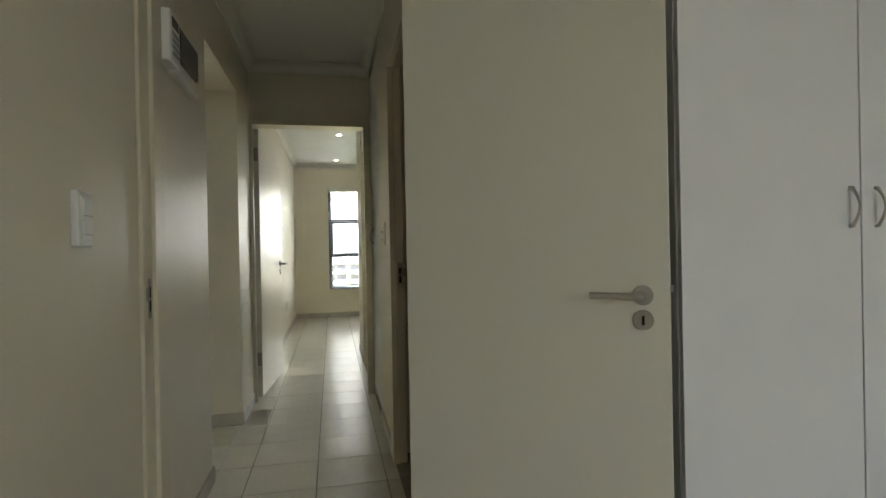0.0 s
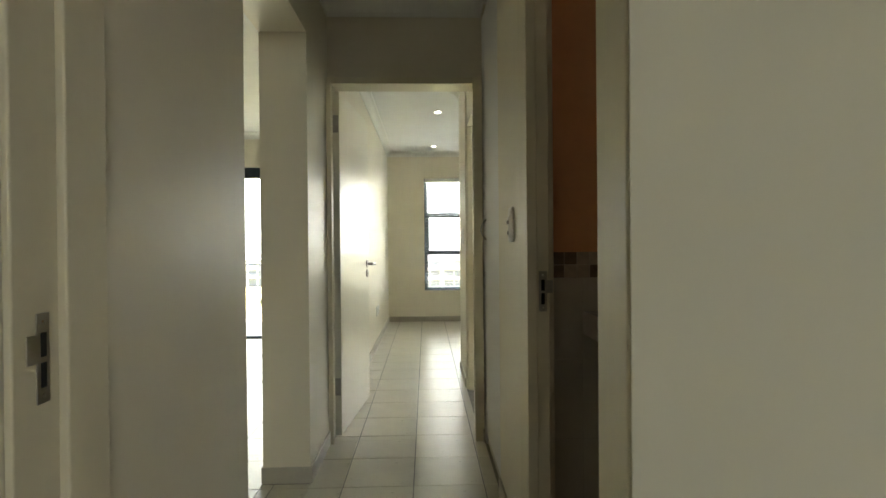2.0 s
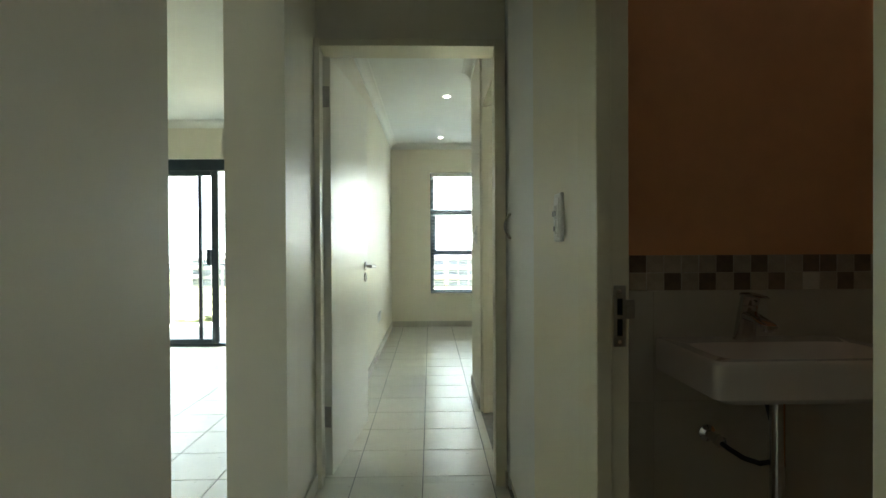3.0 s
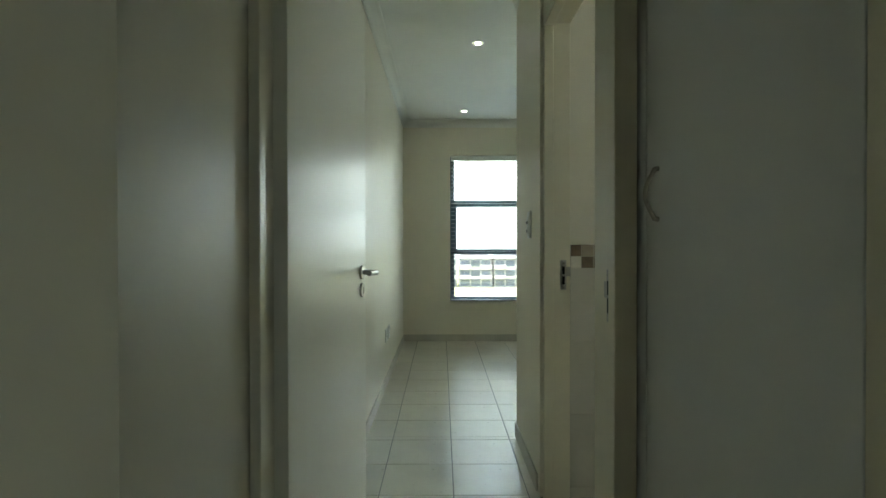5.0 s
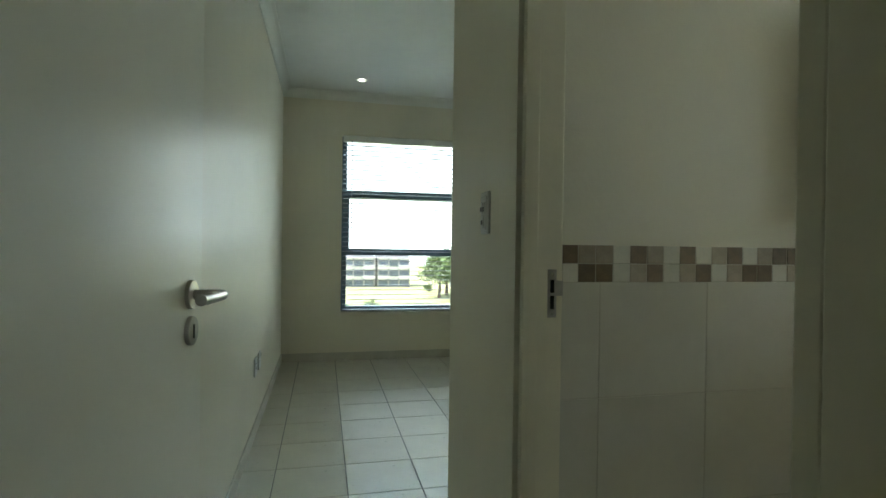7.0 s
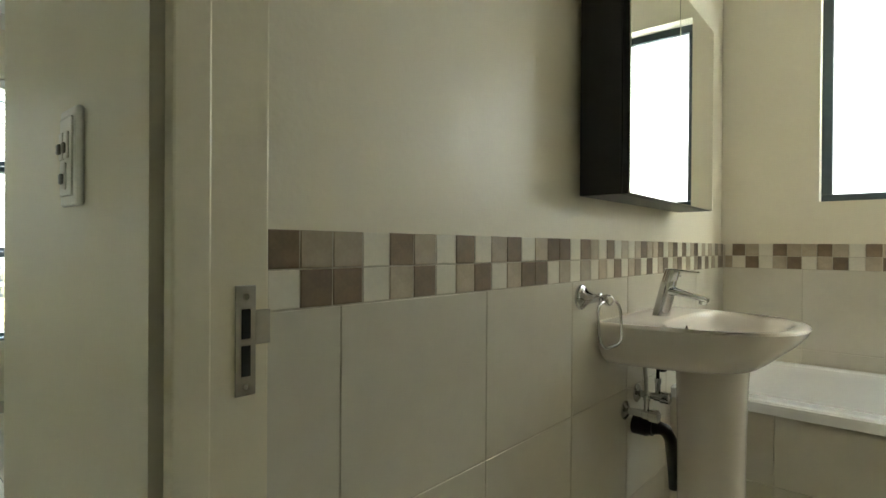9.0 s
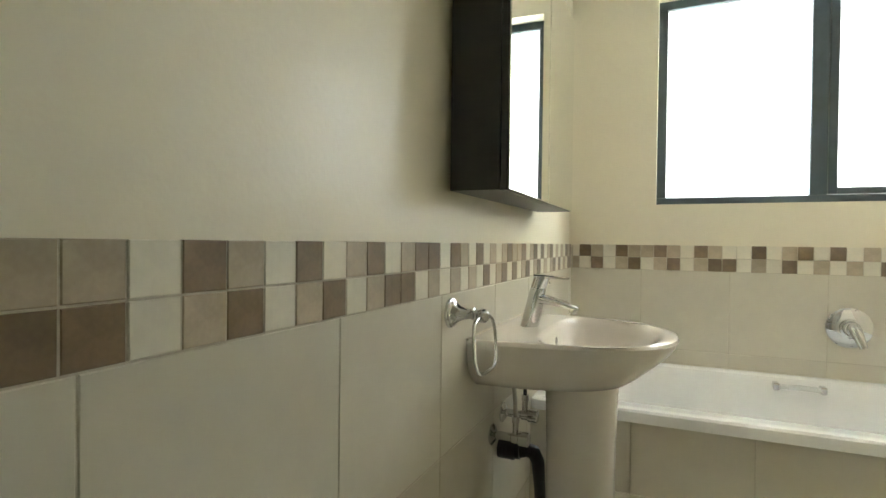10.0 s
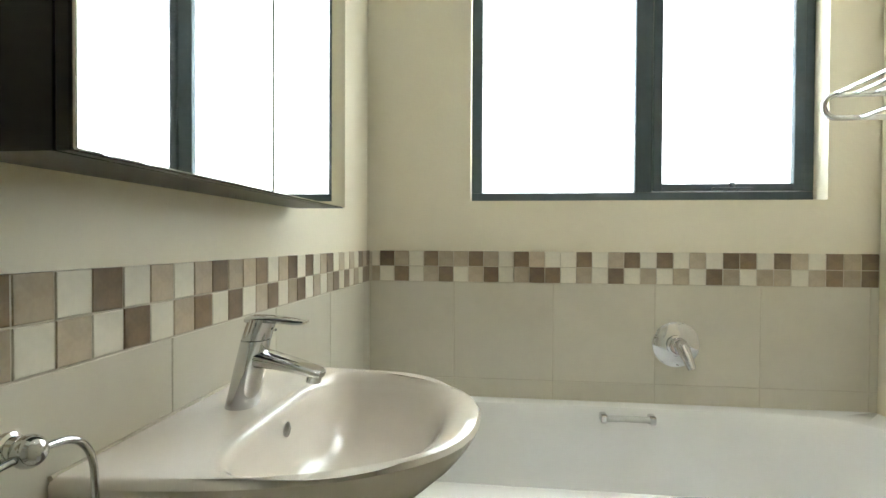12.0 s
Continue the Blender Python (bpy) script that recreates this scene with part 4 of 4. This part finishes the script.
for i in range(30):
    y = rt.uniform(60, 152)
    x = rt.uniform(-0.55, 0.4) * y
    b = copy_thing(trees[i % 3], pose(x, y, GZ - 0.5, 0, 0, rt.uniform(0, 360)))
    b.scale = [rt.uniform(0.3, 0.55)] * 3
    tagged(b, "low green bush on the open field", "bush", "bushes in the valley")
    b.name = "bush"
# ---- floor, wall tiles and mosaics ----
structure("floor", B(-6.2, 4.2, -3.4, 9.7, -0.25, -0.004), M_GROUT, "grey grouted screed under the ivory floor tiles", "floor")
floor_ob = bpy.data.objects["floor"]
PITCH, GAP, FX, FY = 0.327, 0.005, -0.075, 7.137


def tile_mesh(name, w, h, t, material, bevel=0.0009):
    """A tile lying in x-y, centred, from z = -t to 0."""
    bm = bmesh.new()
    v = [[bm.verts.new((sx * (w / 2 - i), sy * (h / 2 - i), z)) for sx, sy in ((-1, -1), (1, -1), (1, 1), (-1, 1))] for i, z in ((0, -t), (0, -bevel), (bevel, 0))]
    for a, b in zip(v, v[1:]):
        for k in range(4):
            bm.faces.new((a[k], a[(k + 1) % 4], b[(k + 1) % 4], b[k]))
    bm.faces.new(v[2])
    bm.faces.new(v[0][::-1])
    return mesh_from(name, bm, material)


def lay(mesh, name, parent, m):
    o = new(name, mesh)
    o.parent = parent
    o.matrix_world = m
    return o


FULL = {}


def fitted(name, w, h, t, material):
    key = (name, round(w, 3), round(h, 3))
    if key not in FULL:
        FULL[key] = tile_mesh(name, w, h, t, material)
    return FULL[key]


def floor_field(x0, x1, y0, y1):
    i0, i1 = math.floor((x0 - FX) / PITCH), math.ceil((x1 - FX) / PITCH)
    j0, j1 = math.floor((y0 - FY) / PITCH), math.ceil((y1 - FY) / PITCH)
    for i in range(i0, i1):
        for j in range(j0, j1):
            a, b = max(x0, FX + i * PITCH + GAP / 2), min(x1, FX + (i + 1) * PITCH - GAP / 2)
            c, d = max(y0, FY + j * PITCH + GAP / 2), min(y1, FY + (j + 1) * PITCH - GAP / 2)
            if b - a > 0.012 and d - c > 0.012:
                yield a, b, c, d


rtile = random.Random(3)
for fld in ((LX, RX, 2.45, 4.78), (LX, 0.299, 4.78, 6.53), (LX, 1.6, 6.532, 9.5), (-3.3, -0.785, 4.6, 8.2), (-0.78, LX - 0.001, 3.40, 4.24)):
    for a, b, c, d in floor_field(*fld):
        lay(fitted("floor_tile", b - a, d - c, 0.008, M_FLOOR), "floor_tile", floor_ob, pose((a + b) / 2, (c + d) / 2, 0.0, rtile.uniform(-0.05, 0.05), rtile.uniform(-0.05, 0.05)))
rest = bmesh.new()
for fld in ((LX, 3.52, -3.2, 2.448), (0.43, 2.4, 2.61, 3.8), (0.43, XE, 4.92, YN), (1.06, XE, YS, 4.918), (1.602, 3.3, 6.532, 9.5), (-6.0, -3.302, 0, 8.2), (-3.3, -0.785, 0, 4.598)):
    for a, b, c, d in floor_field(*fld):
        box(rest, a, b, c, d, -0.008, 0.0)
tagged(part("tile_field", rest, M_FLOOR_S, floor_ob), kind="stuff")


def wall_tiles(parent, m, cols, rows, gap=0.0022):
    """Tiles on the plane of m (local x along, local y up, z out) between column and row lines."""
    for a, b in zip(cols, cols[1:]):
        for c, d in zip(rows, rows[1:]):
            if b - a > 0.02 and d - c > 0.02:
                lay(fitted("wall_tile", b - a - gap, d - c - gap, 0.007, M_WTILE), "wall_tile", parent, m @ pose((a + b) / 2, (c + d) / 2, 0))


def mosaics(parent, m, start, pitch, z0, top, bottom, end, low, gap=0.0022, later=(99, 0)):
    """Two rows of squares; from column later[0] on the pitch is later[1]."""
    at = lambda i: start + min(i, later[0]) * pitch + max(0, i - later[0]) * later[1]
    for r, row in enumerate((bottom, top)):
        for i, ch in enumerate(row):
            a, b = max(at(i), low), min(at(i + 1), end)
            if b - a > 0.01:
                lay(fitted("mosaic_" + ch, b - a - gap, 0.0508 - gap, 0.006, {"C": M_MC, "M": M_MM, "D": M_MD}[ch]), "mosaic_tile", parent, m @ pose((a + b) / 2, z0 + (r + 0.5) * 0.0508, rtile.uniform(-0.0004, 0.0004), rtile.uniform(-0.15, 0.15), rtile.uniform(-0.15, 0.15), rtile.uniform(-0.5, 0.5)))


BAND = 0.990
nw, ew = bpy.data.objects["wall_bathroom_north"], bpy.data.objects["wall_bathroom_east"]
north = Matrix.Translation((0, YN, 0)) @ Matrix.Rotation(radians(90), 4, "X")
east = Matrix.Translation((XE, 0, 0)) @ Matrix(((0, 0, -1, 0), (-1, 0, 0, 0), (0, 1, 0, 0), (0, 0, 0, 1)))
part("grout_bed", B(0.426, XE, YN + 0.0014, YN + 0.0095, 0, BAND + 0.1), M_WGROUT, nw)
part("grout_bed", B(XE + 0.0014, XE + 0.0095, YS, YN, 0.3, BAND + 0.097), M_WGROUT, ew)
wall_tiles(nw, north, [0.426, 0.539, 0.875, 1.210, 1.538, 1.865, 2.19, 2.515, XE], [0.0, 0.046, 0.361, 0.676, BAND])
wall_tiles(ew, east, [-YN, -5.522, -5.203, -4.889, -4.578, -4.27, -YS], [0.36, 0.676, BAND])
NT = "DMMCDMCDCMDCMDDCDMCDCMCMDMMDCMDCDCMDCMCMCDMD"
NB = "CDDCMDCMDCMDDCMCMCMCDCMDCDCMDCMDCMCMDCDCMCDD"
mosaics(nw, north, 0.4225, 0.0518, BAND, NT, NB, XE - 0.006, 0.428, later=(17, 0.0478))
ET = "CDMCDMMDMCDMCCDCMDCDCMCDDCDMCDMDC"
EB = "MCDCMDCMDCMDDCMCDCMCMCDMCMMCMDMDC"
mosaics(ew, east, -5.8205, 0.0492, BAND, ET, EB, -YS, -YN + 0.006)

front = structure("bath_panel", B(1.912, 1.92, YS, YN, 0.0, BZ - 0.037), M_WGROUT, "cream tiled panel along the bathtub", "bath panel")
panel = Matrix.Translation((1.905, 0, 0)) @ Matrix(((0, 0, -1, 0), (-1, 0, 0, 0), (0, 1, 0, 0), (0, 0, 0, 1)))
wall_tiles(front, panel, [-YN + 0.002, -5.508, -5.193, -4.885, -4.575, -YS - 0.002], [0.0, 0.055, 0.367, BZ - 0.038])

ww = bpy.data.objects["wall_washroom_north"]
wash = Matrix.Translation((0, 3.80, 0)) @ Matrix.Rotation(radians(90), 4, "X")
part("grout_bed", B(0.426, 2.4, 3.8014, 3.8095, 0, 1.08), M_WGROUT, ww)
wall_tiles(ww, wash, [0.426, 0.60, 0.93, 1.26, 1.59, 1.92, 2.25, 2.4], [0.0, 0.035, 0.35, 0.665, 0.98])
mosaics(ww, wash, 0.43, 0.0502, 0.98, "MDDMMMMDMDMMDDMDMMDMMDDMMDMMDMDMMDMDMMD", "MDMMDMDMDMDMCMDMMDDMCMMDMMDMMDMCMDMMDMM", 2.4, 0.428)
